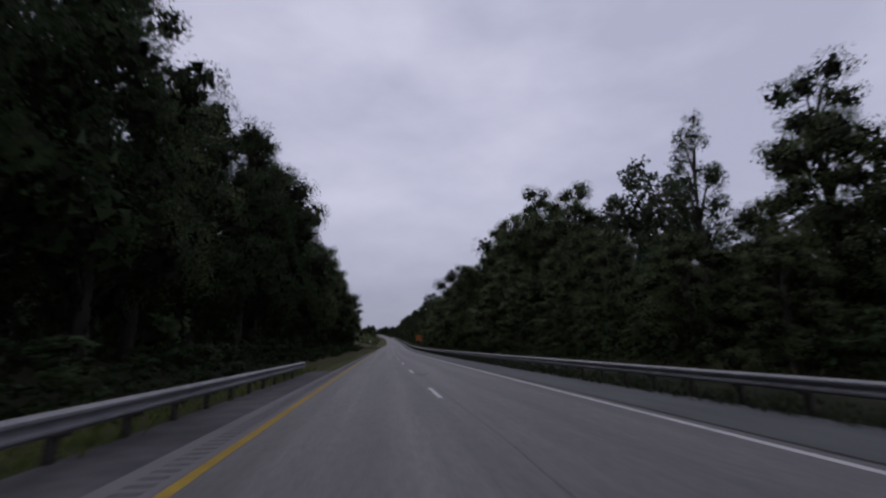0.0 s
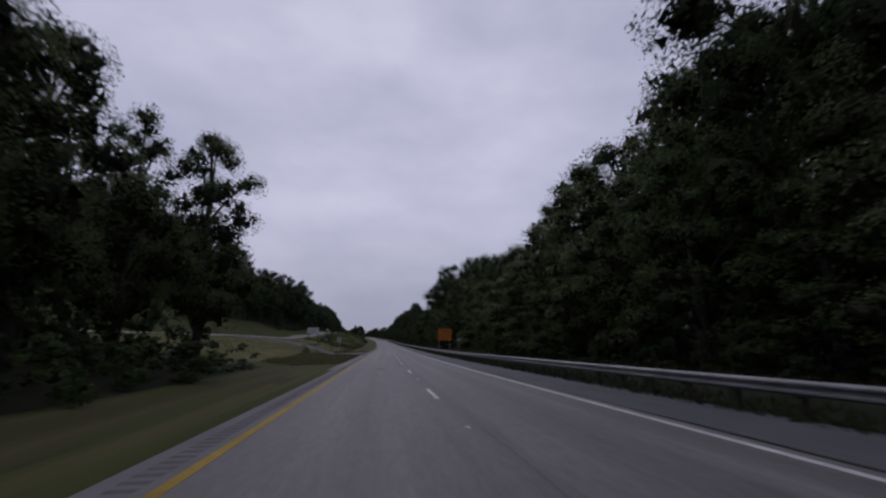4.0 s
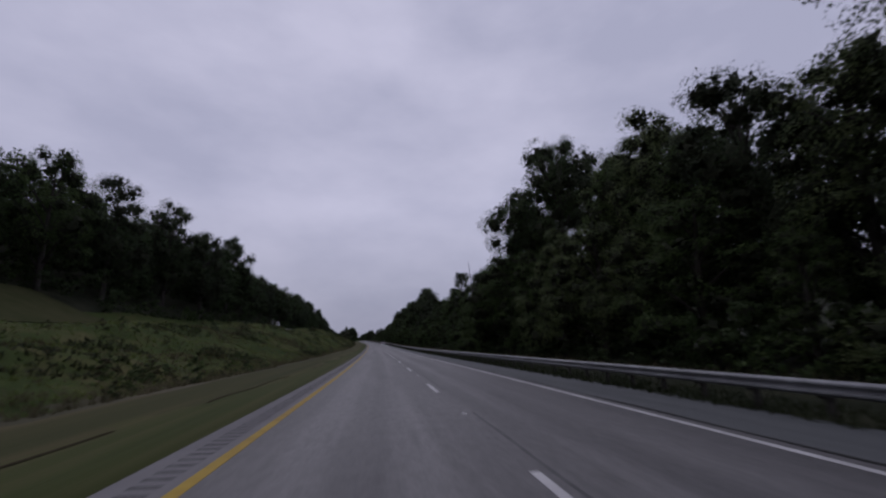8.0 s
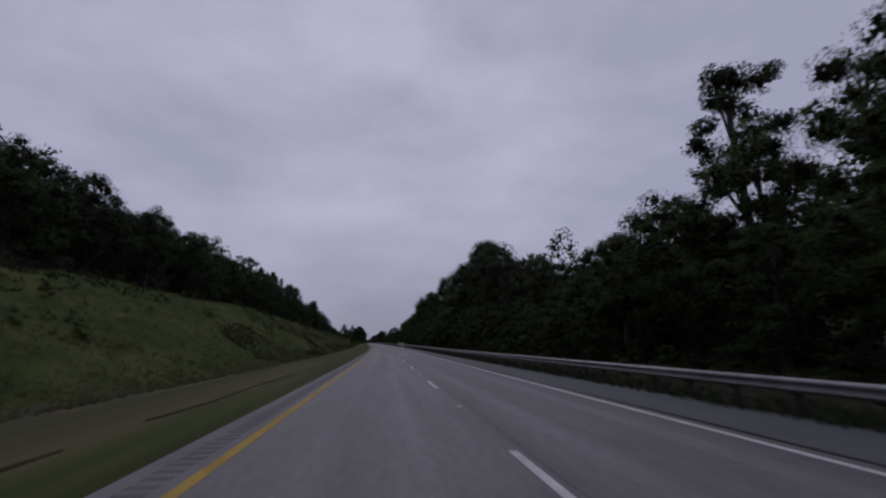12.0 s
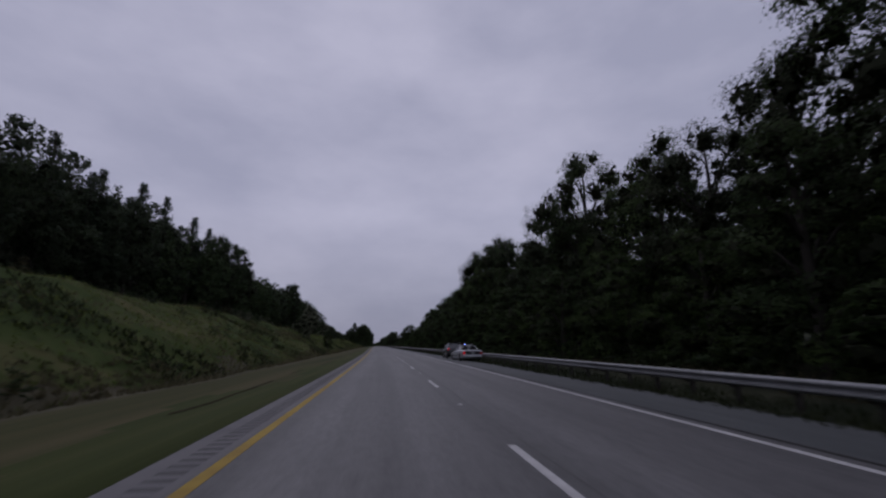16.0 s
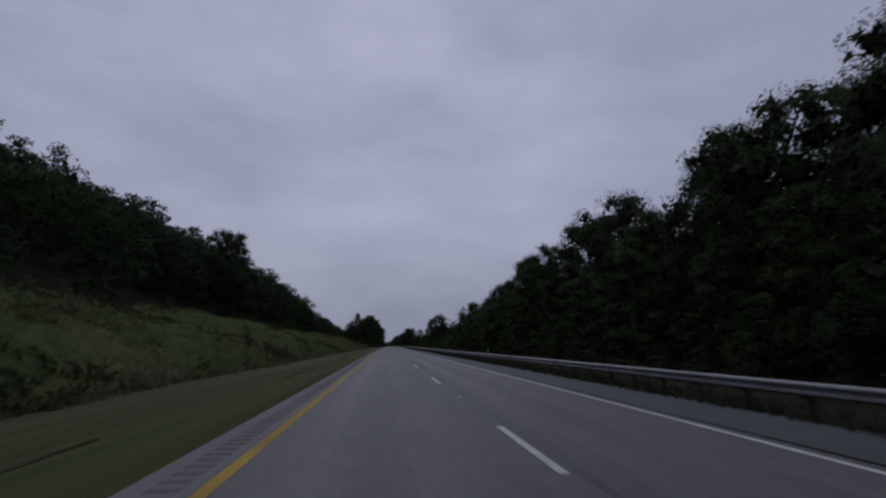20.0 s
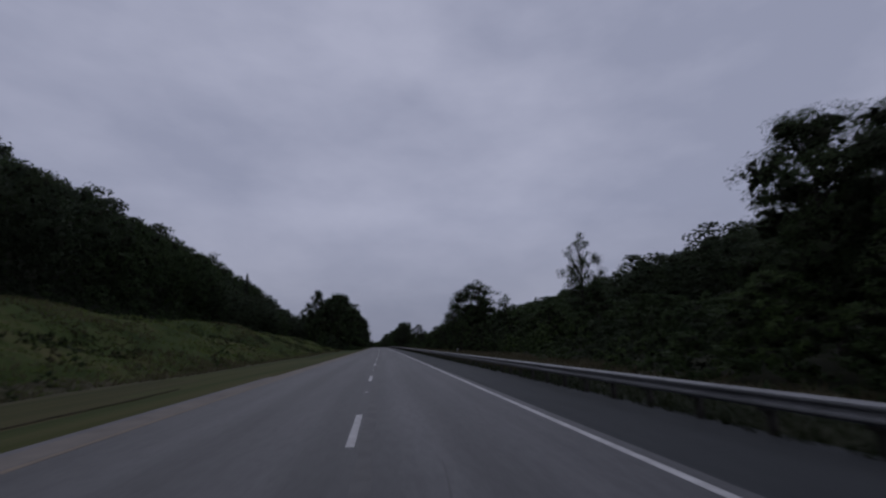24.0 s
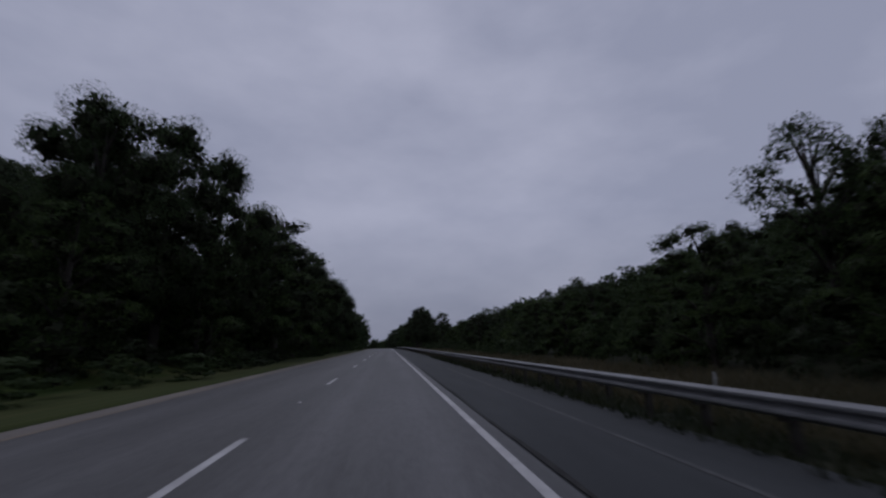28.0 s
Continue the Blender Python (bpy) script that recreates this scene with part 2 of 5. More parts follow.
LEAVES = [leafy("oak_leaves", (0.032, 0.051, 0.022), (0.063, 0.090, 0.037)), leafy("maple_leaves", (0.041, 0.067, 0.024), (0.083, 0.120, 0.041)), leafy("dull_leaves", (0.032, 0.045, 0.026), (0.059, 0.076, 0.041))]
WILLOW = leafy("willow_leaves", (0.14, 0.158, 0.105), (0.23, 0.245, 0.17), 0.3)
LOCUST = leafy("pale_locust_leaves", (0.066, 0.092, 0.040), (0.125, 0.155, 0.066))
PALE_SHRUB = leafy("pale_shrub_leaves", (0.085, 0.098, 0.062), (0.14, 0.15, 0.10), 0.3)
WEED_STALKS = leafy("brown_weed_stalks", (0.045, 0.042, 0.022), (0.078, 0.066, 0.036), 0.4)
NEEDLES = leafy("pine_needles", (0.016, 0.028, 0.015), (0.036, 0.052, 0.026))
# one dark colour for crown insides: painted-in shade among twigs and inner leaves
CROWN_SHADE = material("crown_shade", ((0.020, 0.024, 0.015), (0.032, 0.035, 0.022)), scale=2, rough=1.0, spec=0.05)
# dark green weeds; part of the shade under the guardrail is in this colour
WEEDS = leafy("weed_blades", (0.018, 0.025, 0.012), (0.034, 0.041, 0.019), 0.4)
BLADES = leafy("grass_blades", (0.080, 0.113, 0.030), (0.132, 0.158, 0.050), 0.5)
SEEDS = leafy("dry_grass_heads", (0.080, 0.076, 0.040), (0.12, 0.108, 0.064), 0.5)
STRAW = leafy("straw_blades", (0.055, 0.052, 0.028), (0.105, 0.09, 0.054), 0.5)


# ---- mesh helpers ----
def mesh(name, verts, faces, mats, slots=None, smooth=False):
    me = bpy.data.meshes.new(name)
    me.from_pydata([tuple(v) for v in verts], [], faces)
    for m in mats if isinstance(mats, (list, tuple)) else [mats]:
        me.materials.append(m)
    if slots is not None:
        me.polygons.foreach_set("material_index", slots)
    if smooth:
        me.polygons.foreach_set("use_smooth", [True] * len(me.polygons))
    me.update()
    return me


def part(name, me, parent, label=""):
    ob = new(name, me)
    ob.parent = parent
    if label:
        ob["label"] = label
    return ob


def lofted(sections, closed=False):
    """Verts and faces of a skin over sections of equal length."""
    n = len(sections[0])
    verts = [v for sec in sections for v in sec]
    faces = []
    for i in range(len(sections) - 1):
        for j in range(n if closed else n - 1):
            a, b = i * n + j, i * n + (j + 1) % n
            faces.append((a, b, b + n, a + n))
    if closed:
        faces += [tuple(range(n))[::-1], tuple(range((len(sections) - 1) * n, len(sections) * n))]
    return verts, faces


def strip(s0, s1, x0, x1, z, step=4.0):
    n = max(1, int(math.ceil((s1 - s0) / step)))
    return lofted([[P(s0 + (s1 - s0) * i / n, x0, z), P(s0 + (s1 - s0) * i / n, x1, z)] for i in range(n + 1)])


# ---- the lie of the land ----
# heights over the road at set distances from it: the far hillside, the median bank, the wooded right side
HILL_X = (-400, -260, -150, -90, -60)
HILL = (
    (140, (70, 55, 40, 25, 12)), (190, (100, 80, 52, 27, 14)), (260, (100, 80, 52, 29, 15)),
    (680, (100, 80, 52, 29, 15.5)), (790, (130, 112, 58, 26, 13)), (960, (135, 115, 62, 28, 12)),
)
BANK_X = (-44, -38, -28, -25, -21, -14, -10.5)
BANK = (
    (140, (5.5, 2.8, 2.7, 2.0, 1.3, 0.6, -0.1)), (178, (6.6, 2.95, 2.85, 2.4, 1.7, 0.95, 0.3)), (194, (7, 2.95, 2.85, 2.45, 1.8, 0.8, -0.05)),
    (204, (7, 2.95, 2.85, 2.5, 2.0, 0.55, -0.25)), (218, (7, 2.95, 2.85, 2.5, 1.9, 0.5, -0.3)), (240, (7, 3.0, 2.85, 2.6, 2.0, 0.5, -0.3)),
    (262, (7, 3.3, 3.1, 3.0, 2.4, 0.5, -0.35)), (300, (7, 4.2, 4.0, 3.9, 3.2, 0.7, -0.3)),
    (330, (7.5, 5.2, 5.0, 5.4, 4.5, 0.9, -0.3)), (342, (7.5, 5.2, 5.0, 5.4, 4.7, 1.1, -0.3)),
    (366, (7.5, 5.0, 4.8, 4.8, 4.2, 1.0, -0.3)), (395, (8.0, 5.9, 5.7, 5.9, 5.2, 1.5, -0.3)),
    (440, (8.6, 6.6, 6.4, 6.6, 5.9, 1.9, -0.3)), (480, (8.4, 6.4, 6.2, 6.4, 5.6, 1.9, -0.3)), (540, (7.6, 5.0, 4.9, 5.1, 4.5, 1.6, -0.3)),
    (660, (7.4, 4.4, 4.3, 4.4, 3.9, 1.5, -0.3)), (790, (6.2, 4.0, 3.9, 4.0, 3.6, 1.0, -0.3)), (960, (5, 2.4, 2.2, 1.5, 0.9, 0.2, -0.2)),
)
VERGE_X = (-9, -4.6, 7.0, 8.2, 11, 16, 25)
VERGE = ((0, (-0.15, -0.05, -0.16, -0.24, -0.3, -0.1, 0.8)), (1, (-0.15, -0.05, -0.16, -0.24, -0.3, -0.1, 0.8)))
RIGHT_X = (40, 60, 100, 200, 400)
RIGHT = ((440, (2, 4, 8, 15, 30)), (680, (2, 4, 8, 20, 40)), (790, (3.2, 8.2, 20, 57, 125)), (960, (3.2, 8, 20, 57, 125)), (1150, (2.5, 5, 11, 32, 72)))
KNOTS = HILL_X + BANK_X + VERGE_X + RIGHT_X


def smooth01(k):
    return k * k * (3 - 2 * k)


def profile(rows, s):
    """A row of heights at s, eased from one given row to the next."""
    for (a, u), (b, v) in zip(rows, rows[1:]):
        if s <= b:
            break
    k = smooth01(max(0.0, min(1.0, (s - a) / (b - a))))
    return [p + (q - p) * k for p, q in zip(u, v)]


@functools.lru_cache(maxsize=4096)
def section(s):
    return profile(HILL, s) + profile(BANK, s) + profile(VERGE, s) + profile(RIGHT, s)


def land(s, x):
    """The ground's height over the road at that place."""
    u = section(s)
    x = max(KNOTS[0], min(KNOTS[-1], x))
    for i in range(len(KNOTS) - 1):
        if x <= KNOTS[i + 1]:
            q = (x - KNOTS[i]) / (KNOTS[i + 1] - KNOTS[i])
            z = u[i] * (1 - q) + u[i + 1] * q
            break
    wild = 0.0 if -39.5 < x < -27.0 else min(1.0, max(0.0, (abs(x - 0.9) - 8.5) / 12))
    lumps = min(1.0, max(0.0, (-10.2 - x) / 3)) * min(1.0, max(0.0, (x + 27.0) / 2)) if -27.0 < x < -10.2 else 0.0
    lumps *= 0.0 if 190 < s < 230 else min(1.0, abs(s - 210) / 20 - 1.0) if 170 < s < 250 else 1.0
    z += lumps * (0.75 * noise.noise((s * 0.085, x * 0.2, 6.0)) + 0.30 * noise.noise((s * 0.33, x * 0.42, 9.0)) + 0.12 * noise.noise((s * 0.8, x * 0.9, 4.0)))
    return z + wild * 0.5 * noise.noise((s * 0.06, x * 0.08, 3.0)) + min(1.0, max(0.0, (abs(x) - 12) / 50)) * 2.5 * noise.noise((s * 0.012, x * 0.012, 7.0))


def spot(s, x, up=0.0):
    return P(s, x, land(s, x) + up)


XS = [-2500, -1100, -400, -330, -260, -200, -150, -118, -90, -74, -60, -51, -44, -38, -33, -28, -27, -26, -25, -24, -23, -22, -21, -20, -19, -18, -17, -16, -15, -14, -13, -12.4, -11.8, -11.3, -10.9, -10.5, -10.1, -9.7, -9.35, -9, -8.5, -8, -7.5, -7, -6.65, -6.35, -6, -5.6, -5.3, -4.6, -4.42, -4.2, 0, 6.6, 6.95, 7.0, 8.2, 9.5, 11, 13, 16, 20, 25, 32, 40, 50, 60, 80, 100, 150, 200, 300, 400, 1100, 2500]
SS = [-2500, -1200, -600, -300] + [-200 + 4 * i for i in range(90)] + [160 + 1.5 * i for i in range(470)] + [868 + 4 * i for i in range(58)] + [1104 + 20 * i for i in range(45)]


def ground_slot(s, x):
    if x > 7.0:
        # the shade-darkened floor also stands for dim, weedy ground along the guardrail
        if s > 770:
            return 3 if 9.0 < x < 14.0 and s < 1000 else 2
        return 3 if 12.0 < x < 15.0 else 2
    if 164 < s < 222 and -9.3 < x < -5.6:
        return 3
    ragged = 1.5 * noise.noise((s * 0.11, 1.0, 8.0)) + 0.7 * noise.noise((s * 0.4, x * 0.3, 2.0))
    if s < 27 + 4 * ragged and x > -6.0:
        return 5
    if x > -9.3 + 0.5 * ragged:
        return 7 if s < 745 and x < -6.4 + 0.9 * ragged else 0
    if 160 < s < 247 + 8 * ragged - 0.5 * (x + 10) and -26.5 < x:
        return 4
    if 222 <= s <= 858 and x > -10.7 + ragged:
        return 3
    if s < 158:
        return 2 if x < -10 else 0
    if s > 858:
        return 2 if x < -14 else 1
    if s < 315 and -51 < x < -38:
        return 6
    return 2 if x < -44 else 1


verts, faces, slots = [], [], []
for s in SS:
    for x in XS:
        z = land(s, x) if not -4.43 < x < 6.9 else -0.35
        verts.append(P(s, x, z))
W = len(XS)
for i in range(len(SS) - 1):
    for j in range(W - 1):
        faces.append((i * W + j, i * W + j + 1, (i + 1) * W + j + 1, (i + 1) * W + j))
        slots.append(ground_slot((SS[i] + SS[i + 1]) / 2, (XS[j] + XS[j + 1]) / 2))
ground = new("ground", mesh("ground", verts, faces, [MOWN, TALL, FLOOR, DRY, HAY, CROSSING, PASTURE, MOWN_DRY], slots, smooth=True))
tagged(ground, "grassy verges and wooded slopes beside the highway", "ground", kind="structure")

# ---- the carriageway ----


def road_section(x0, x1, name, mat, s0=-200, s1=1990, z=0.0, fall=0.0):
    n = int((s1 - s0) / 4)
    k = max(1, int((x1 - x0) / 0.6))
    secs = []
    for i in range(n + 1):
        s = s0 + (s1 - s0) * i / n
        secs.append([P(s, x0, z - 0.3)] + [P(s, x0 + (x1 - x0) * j / k, z - fall * j / k) for j in range(k + 1)] + [P(s, x1, z - fall - 0.3)])
    v, f = lofted(secs)
    me = mesh(name, v, f, mat)
    line = [x0] + [x0 + (x1 - x0) * j / k for j in range(k + 1)] + [x1]
    me.attributes.new("across", "FLOAT", "POINT").data.foreach_set("value", line * (n + 1))
    return me


road = tagged(new("road", road_section(-3.80, 3.95, "road", ASPHALT, s1=436)), "worn pale grey asphalt carriageway with two lanes", "road", kind="structure")
tagged(new("road_middle", road_section(-3.80, 3.95, "road_middle", ASPHALT_GREY, s0=436, s1=702)), "stained grey asphalt carriageway with two lanes", "road", kind="structure")
tagged(new("road_resurfaced", road_section(-3.80, 3.95, "road_resurfaced", ASPHALT_DARK, s0=702)), "darker asphalt carriageway past the old paving", "road", kind="structure")
tagged(new("shoulder_right", road_section(3.954, 7.0, "shoulder_right", SHOULDER, z=-0.012, fall=0.12, s1=702)), "grey asphalt shoulder beside the guardrail", "shoulder", kind="structure")
tagged(new("shoulder_resurfaced", road_section(3.954, 7.4, "shoulder_resurfaced", SHOULDER_NEW, z=-0.012, fall=0.14, s0=702)), "dark newer asphalt shoulder beside the guardrail", "shoulder", kind="structure")
tagged(new("shoulder_left", road_section(-4.46, -4.30, "shoulder_left", SHOULDER_LEFT, z=-0.006, s1=745)), "pale asphalt median shoulder", "shoulder", kind="structure")

# the rumble strip between the yellow line and the shoulder
secs, slots = [], []
s = -20.0
while s < 715:
    for ds, z in ((0.0, -0.004), (0.16, -0.004), (0.18, -0.016), (0.28, -0.016)):
        secs.append([P(s + ds, -4.296, -0.004), P(s + ds, -4.22, -0.004), P(s + ds, -4.2, z), P(s + ds, -3.92, z), P(s + ds, -3.90, -0.004), P(s + ds, -3.804, -0.004)])
        slots += [0, 1 if z < -0.01 else 0, 1 if z < -0.01 else 0, 1 if z < -0.01 else 0, 0]
    s += 0.305
v, f = lofted(secs)
tagged(new("rumble_strip", mesh("rumble_strip", v, f, [SHOULDER_LEFT, GROOVE], slots[:len(f)])), "milled rumble strip grooves along the yellow line", "rumble strip", kind="stuff")
v, f = strip(715, 1990, -4.296, -3.804, -0.006)
part("shoulder_joint", mesh("shoulder_joint", v, f, MARGIN), road, "sandy pale margin of the carriageway")
v, f = strip(-200, -20, -4.296, -3.804, -0.006)
part("shoulder_joint", mesh("shoulder_joint", v, f, SHOULDER_LEFT), road)

v, f = strip(150, 191, -5.0, -4.464, -0.05)
part("gravel_margin", mesh("gravel_margin", v, f, SHOULDER_LEFT), road, "pale gravel margin beside the rumble strip")

# painted lines
v, f = strip(-200, 712, -3.74, -3.58, 0.004)
part("yellow_edge_line", mesh("yellow_edge_line", v, f, YELLOW), road, "solid worn yellow edge line")
v, f = strip(712, 1990, -3.76, -3.64, 0.004)
part("yellow_edge_line", mesh("yellow_edge_line", v, f, FADED), road, "faded brownish yellow edge line")
v, f = strip(-200, 1990, 3.58, 3.72, 0.004)
part("white_edge_line", mesh("white_edge_line", v, f, WHITE), road, "solid white edge line")
starts = [217.8 + 12.19 * i for i in range(-24, 44)] + [756.0, 769.4] + [784.0 + 13.0 * i for i in range(40)]
for a in starts:
    v, f = strip(a, a + 3.05, -0.062, 0.062, 0.004, 1.6)
    part("lane_dash", mesh("lane_dash", v, f, WHITE), road)

v, f = strip(782, 874, 5.76, 5.86, -0.080)
part("old_line", mesh("old_line", v, f, GHOST), road, "faint worn-off white line on the shoulder")

# the sealed joint beside the lane line, patches and cracks
def wander(s0, s1, x, width, seed, swing=0.05, step=1.0):
    n = int((s1 - s0) / step)
    secs = []
    for i in range(n + 1):
        s = s0 + (s1 - s0) * i / n
        c = x + swing * noise.noise((s * 0.25, seed, 0))
        w = width * (0.55 + 0.9 * abs(noise.noise((s * 0.35, seed, 5))))
        secs.append([P(s, c - w, 0.002), P(s, c + w, 0.002)])
    return lofted(secs)


for s0, s1, x, w in ((-20, 130, 0.24, 0.022), (150, 250, 0.22, 0.04), (255, 300, 0.25, 0.05), (315, 470, 0.2, 0.025), (480, 560, 0.24, 0.03), (575, 660, 0.2, 0.08), (664, 742, 0.2, 0.09), (748, 812, 0.12, 0.09)):
    v, f = wander(s0, s1, x, w * 1.25, s0 * 0.1, 0.09)
    part("joint_seal", mesh("joint_seal", v, f, TAR), road)
for s0, s1 in ((-20, 150), (158, 330), (336, 560), (566, 702), (748, 781), (784, 812), (815, 872)):
    v, f = wander(s0, s1, 4.03, 0.055, s0 * 0.07 + 3, 0.07, 0.8)
    part("shoulder_seam", mesh("shoulder_seam", v, f, SOIL), road, "dark open seam at the edge of the shoulder")
crack = random.Random(3)
for i in range(46):
    s = crack.uniform(0, 860)
    x = crack.choice((-2.7, -1.2, 1.2, 2.7)) + crack.uniform(-0.4, 0.4)
    v, f = wander(s, s + crack.uniform(1.5, 6), x, crack.uniform(0.008, 0.022), i * 3.1, 0.35, 0.4)
    part("crack", mesh("crack", v, f, TAR), road)
for s, x, w, l in ((21, 0.35, 0.5, 1.4), (101.5, 0.35, 0.6, 0.8), (150, -1.6, 0.5, 2.0), (240, 0.4, 0.25, 3.0), (520.5, -0.7, 0.35, 1.0), (523.5, -0.9, 0.25, 0.8), (640, -0.3, 0.3, 0.6), (660, 5.4, 0.35, 0.7), (711, 5.6, 0.5, 0.5), (790.5, 0.1, 0.55, 0.9)):
    ring = []
    for k in range(14):
        a = 2 * math.pi * k / 14
        r = 0.8 + 0.35 * noise.noise((k * 0.9, s, x))
        ring.append(P(s + 0.55 * l * r * math.sin(a), x + 0.7 * w * r * math.cos(a), 0.0025 if x < 4 else -0.055))
    part("patch", mesh("patch", ring, [tuple(range(14))], PATCH), road, "dark worn patch in the asphalt")
for a in starts[12:]:
    if a < 860:
        bm = bmesh.new()
        bmesh.ops.create_cone(bm, cap_ends=True, segments=8, radius1=0.06, radius2=0.035, depth=0.02)
        me = bpy.data.meshes.new("reflector")
        bm.to_mesh(me)
        bm.free()
        me.materials.append(WHITE)
        ob = part("reflector", me, road)
        ob.matrix_basis = Matrix.Translation(P(a + 7.6, 0.0, 0.012))

# ---- trees: trunk and limbs in one mesh, the crown as many small sprays of leaves ----
def tube(path, radii, sides=6):
    secs = []
    for i, (p, r) in enumerate(zip(path, radii)):
        d = (Vector(path[min(i + 1, len(path) - 1)]) - Vector(path[max(i - 1, 0)])).normalized()
        a = d.orthogonal().normalized()
        b = d.cross(a)
        secs.append([Vector(p) + r * (math.cos(2 * math.pi * k / sides) * a + math.sin(2 * math.pi * k / sides) * b) for k in range(sides)])
    return lofted(secs, True)


def joined(pieces):
    verts, faces = [], []
    for v, f in pieces:
        n = len(verts)
        verts += list(v)
        faces += [tuple(i + n for i in q) for q in f]
    return verts, faces


def scraps(rng, p, nrm, size):
    """One small uneven triangle at each place, across its normal."""
    n = len(p)
    nrm = nrm / np.linalg.norm(nrm, axis=1)[:, None]
    t = np.cross(nrm, rng.normal(size=(n, 3)))
    t /= np.linalg.norm(t, axis=1)[:, None]
    b = np.cross(nrm, t)
    w = size * rng.uniform(0.5, 1.3, n)[:, None]
    return np.stack([p + t * w, p - t * w * 0.5 + b * w * rng.uniform(0.4, 0.9, (n, 1)), p - t * w * rng.uniform(0.3, 0.8, (n, 1)) - b * w * rng.uniform(0.4, 0.9, (n, 1))], 1)


def sprays(rng, centres, radii, count, size, flat=0.78, inner=26, grain=0.28):
    """Leaf sprays on the shells of lobes, round looser dark scraps that paint in the crown's inner shade: triangles (n,
    3, 3), how many of them are such scraps, and which way each looks.
    """
    out, dark_fill, out_n, dark_fill_n = [], [], [], []
    cs = np.asarray(centres, dtype=float)
    heart = np.array([cs[:, 0].mean(), cs[:, 1].mean(), 0.5 * (cs[:, 2].min() + cs[:, 2].max())])
    reach = np.maximum(np.abs(cs - heart).max(0), 1e-3) + max(radii)

    def facing(p, d):
        """Which way a spray looks: out of its lobe and out of the whole crown."""
        w = 0.62 * d + 0.5 * (p - heart) / reach + rng.normal(size=p.shape) * 0.14 + np.array([0, 0, 0.1])
        return w / np.linalg.norm(w, axis=1)[:, None]

    for c, r in zip(centres, radii):
        n = max(6, int(count * (r / max(radii)) ** 2))
        tufts = rng.normal(size=(15, 3))
        tufts[:, 2] = tufts[:, 2] * 0.9 + 0.2
        tufts /= np.linalg.norm(tufts, axis=1)[:, None]
        k = rng.integers(0, 15, n)
        d = tufts[k] + np.clip(rng.normal(size=(n, 3)), -1.6, 1.6) * 0.27
        d /= np.linalg.norm(d, axis=1)[:, None]
        bumpy = rng.uniform(0.8, 1.06, 15)[k] - 0.22 * np.linalg.norm(d - tufts[k], axis=1)
        p = np.asarray(c) + d * (r * bumpy * rng.triangular(0.55, 0.97, 1.0, n))[:, None] * np.array([1, 1, flat])
        out.append(scraps(rng, p, d + rng.normal(size=(n, 3)) * 0.55, size))
        out_n.append(facing(p, d))
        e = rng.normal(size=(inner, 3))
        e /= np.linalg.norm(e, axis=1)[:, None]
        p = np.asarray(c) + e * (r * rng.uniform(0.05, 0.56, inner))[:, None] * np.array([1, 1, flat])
        dark_fill.append(scraps(rng, p, e + rng.normal(size=(inner, 3)) * 0.7, grain * r))
        dark_fill_n.append(facing(p, e))
    q, nrm = np.concatenate(dark_fill + out), np.concatenate(dark_fill_n + out_n)
    back = np.einsum("ij,ij->i", np.cross(q[:, 1] - q[:, 0], q[:, 2] - q[:, 0]), nrm) < 0
    q[back, 1], q[back, 2] = q[back, 2].copy(), q[back, 1].copy()
    return q, inner * len(dark_fill), nrm


def loose_mesh(name, q, mat, dark_fill=None, nrm=None):
    """A mesh of loose triangles, and for each, whether it takes the dark crown-shade colour."""
    n = len(q)
    me = bpy.data.meshes.new(name)
    me.vertices.add(n * 3)
    me.vertices.foreach_set("co", q.astype(np.float32).ravel())
    me.loops.add(n * 3)
    me.loops.foreach_set("vertex_index", np.arange(n * 3, dtype=np.int32))
    me.polygons.add(n)
    me.polygons.foreach_set("loop_start", np.arange(0, n * 3, 3, dtype=np.int32))
    me.materials.append(mat)
    if dark_fill is not None:
        me.materials.append(CROWN_SHADE)
        me.polygons.foreach_set("material_index", np.asarray(dark_fill, dtype=np.int32))
    me.update(calc_edges=True)
    me.validate()
    if nrm is not None:
        me.attributes.new("custom_normal", "FLOAT_VECTOR", "POINT").data.foreach_set("vector", np.repeat(nrm, 3, axis=0).astype(np.float32).ravel())
    return me


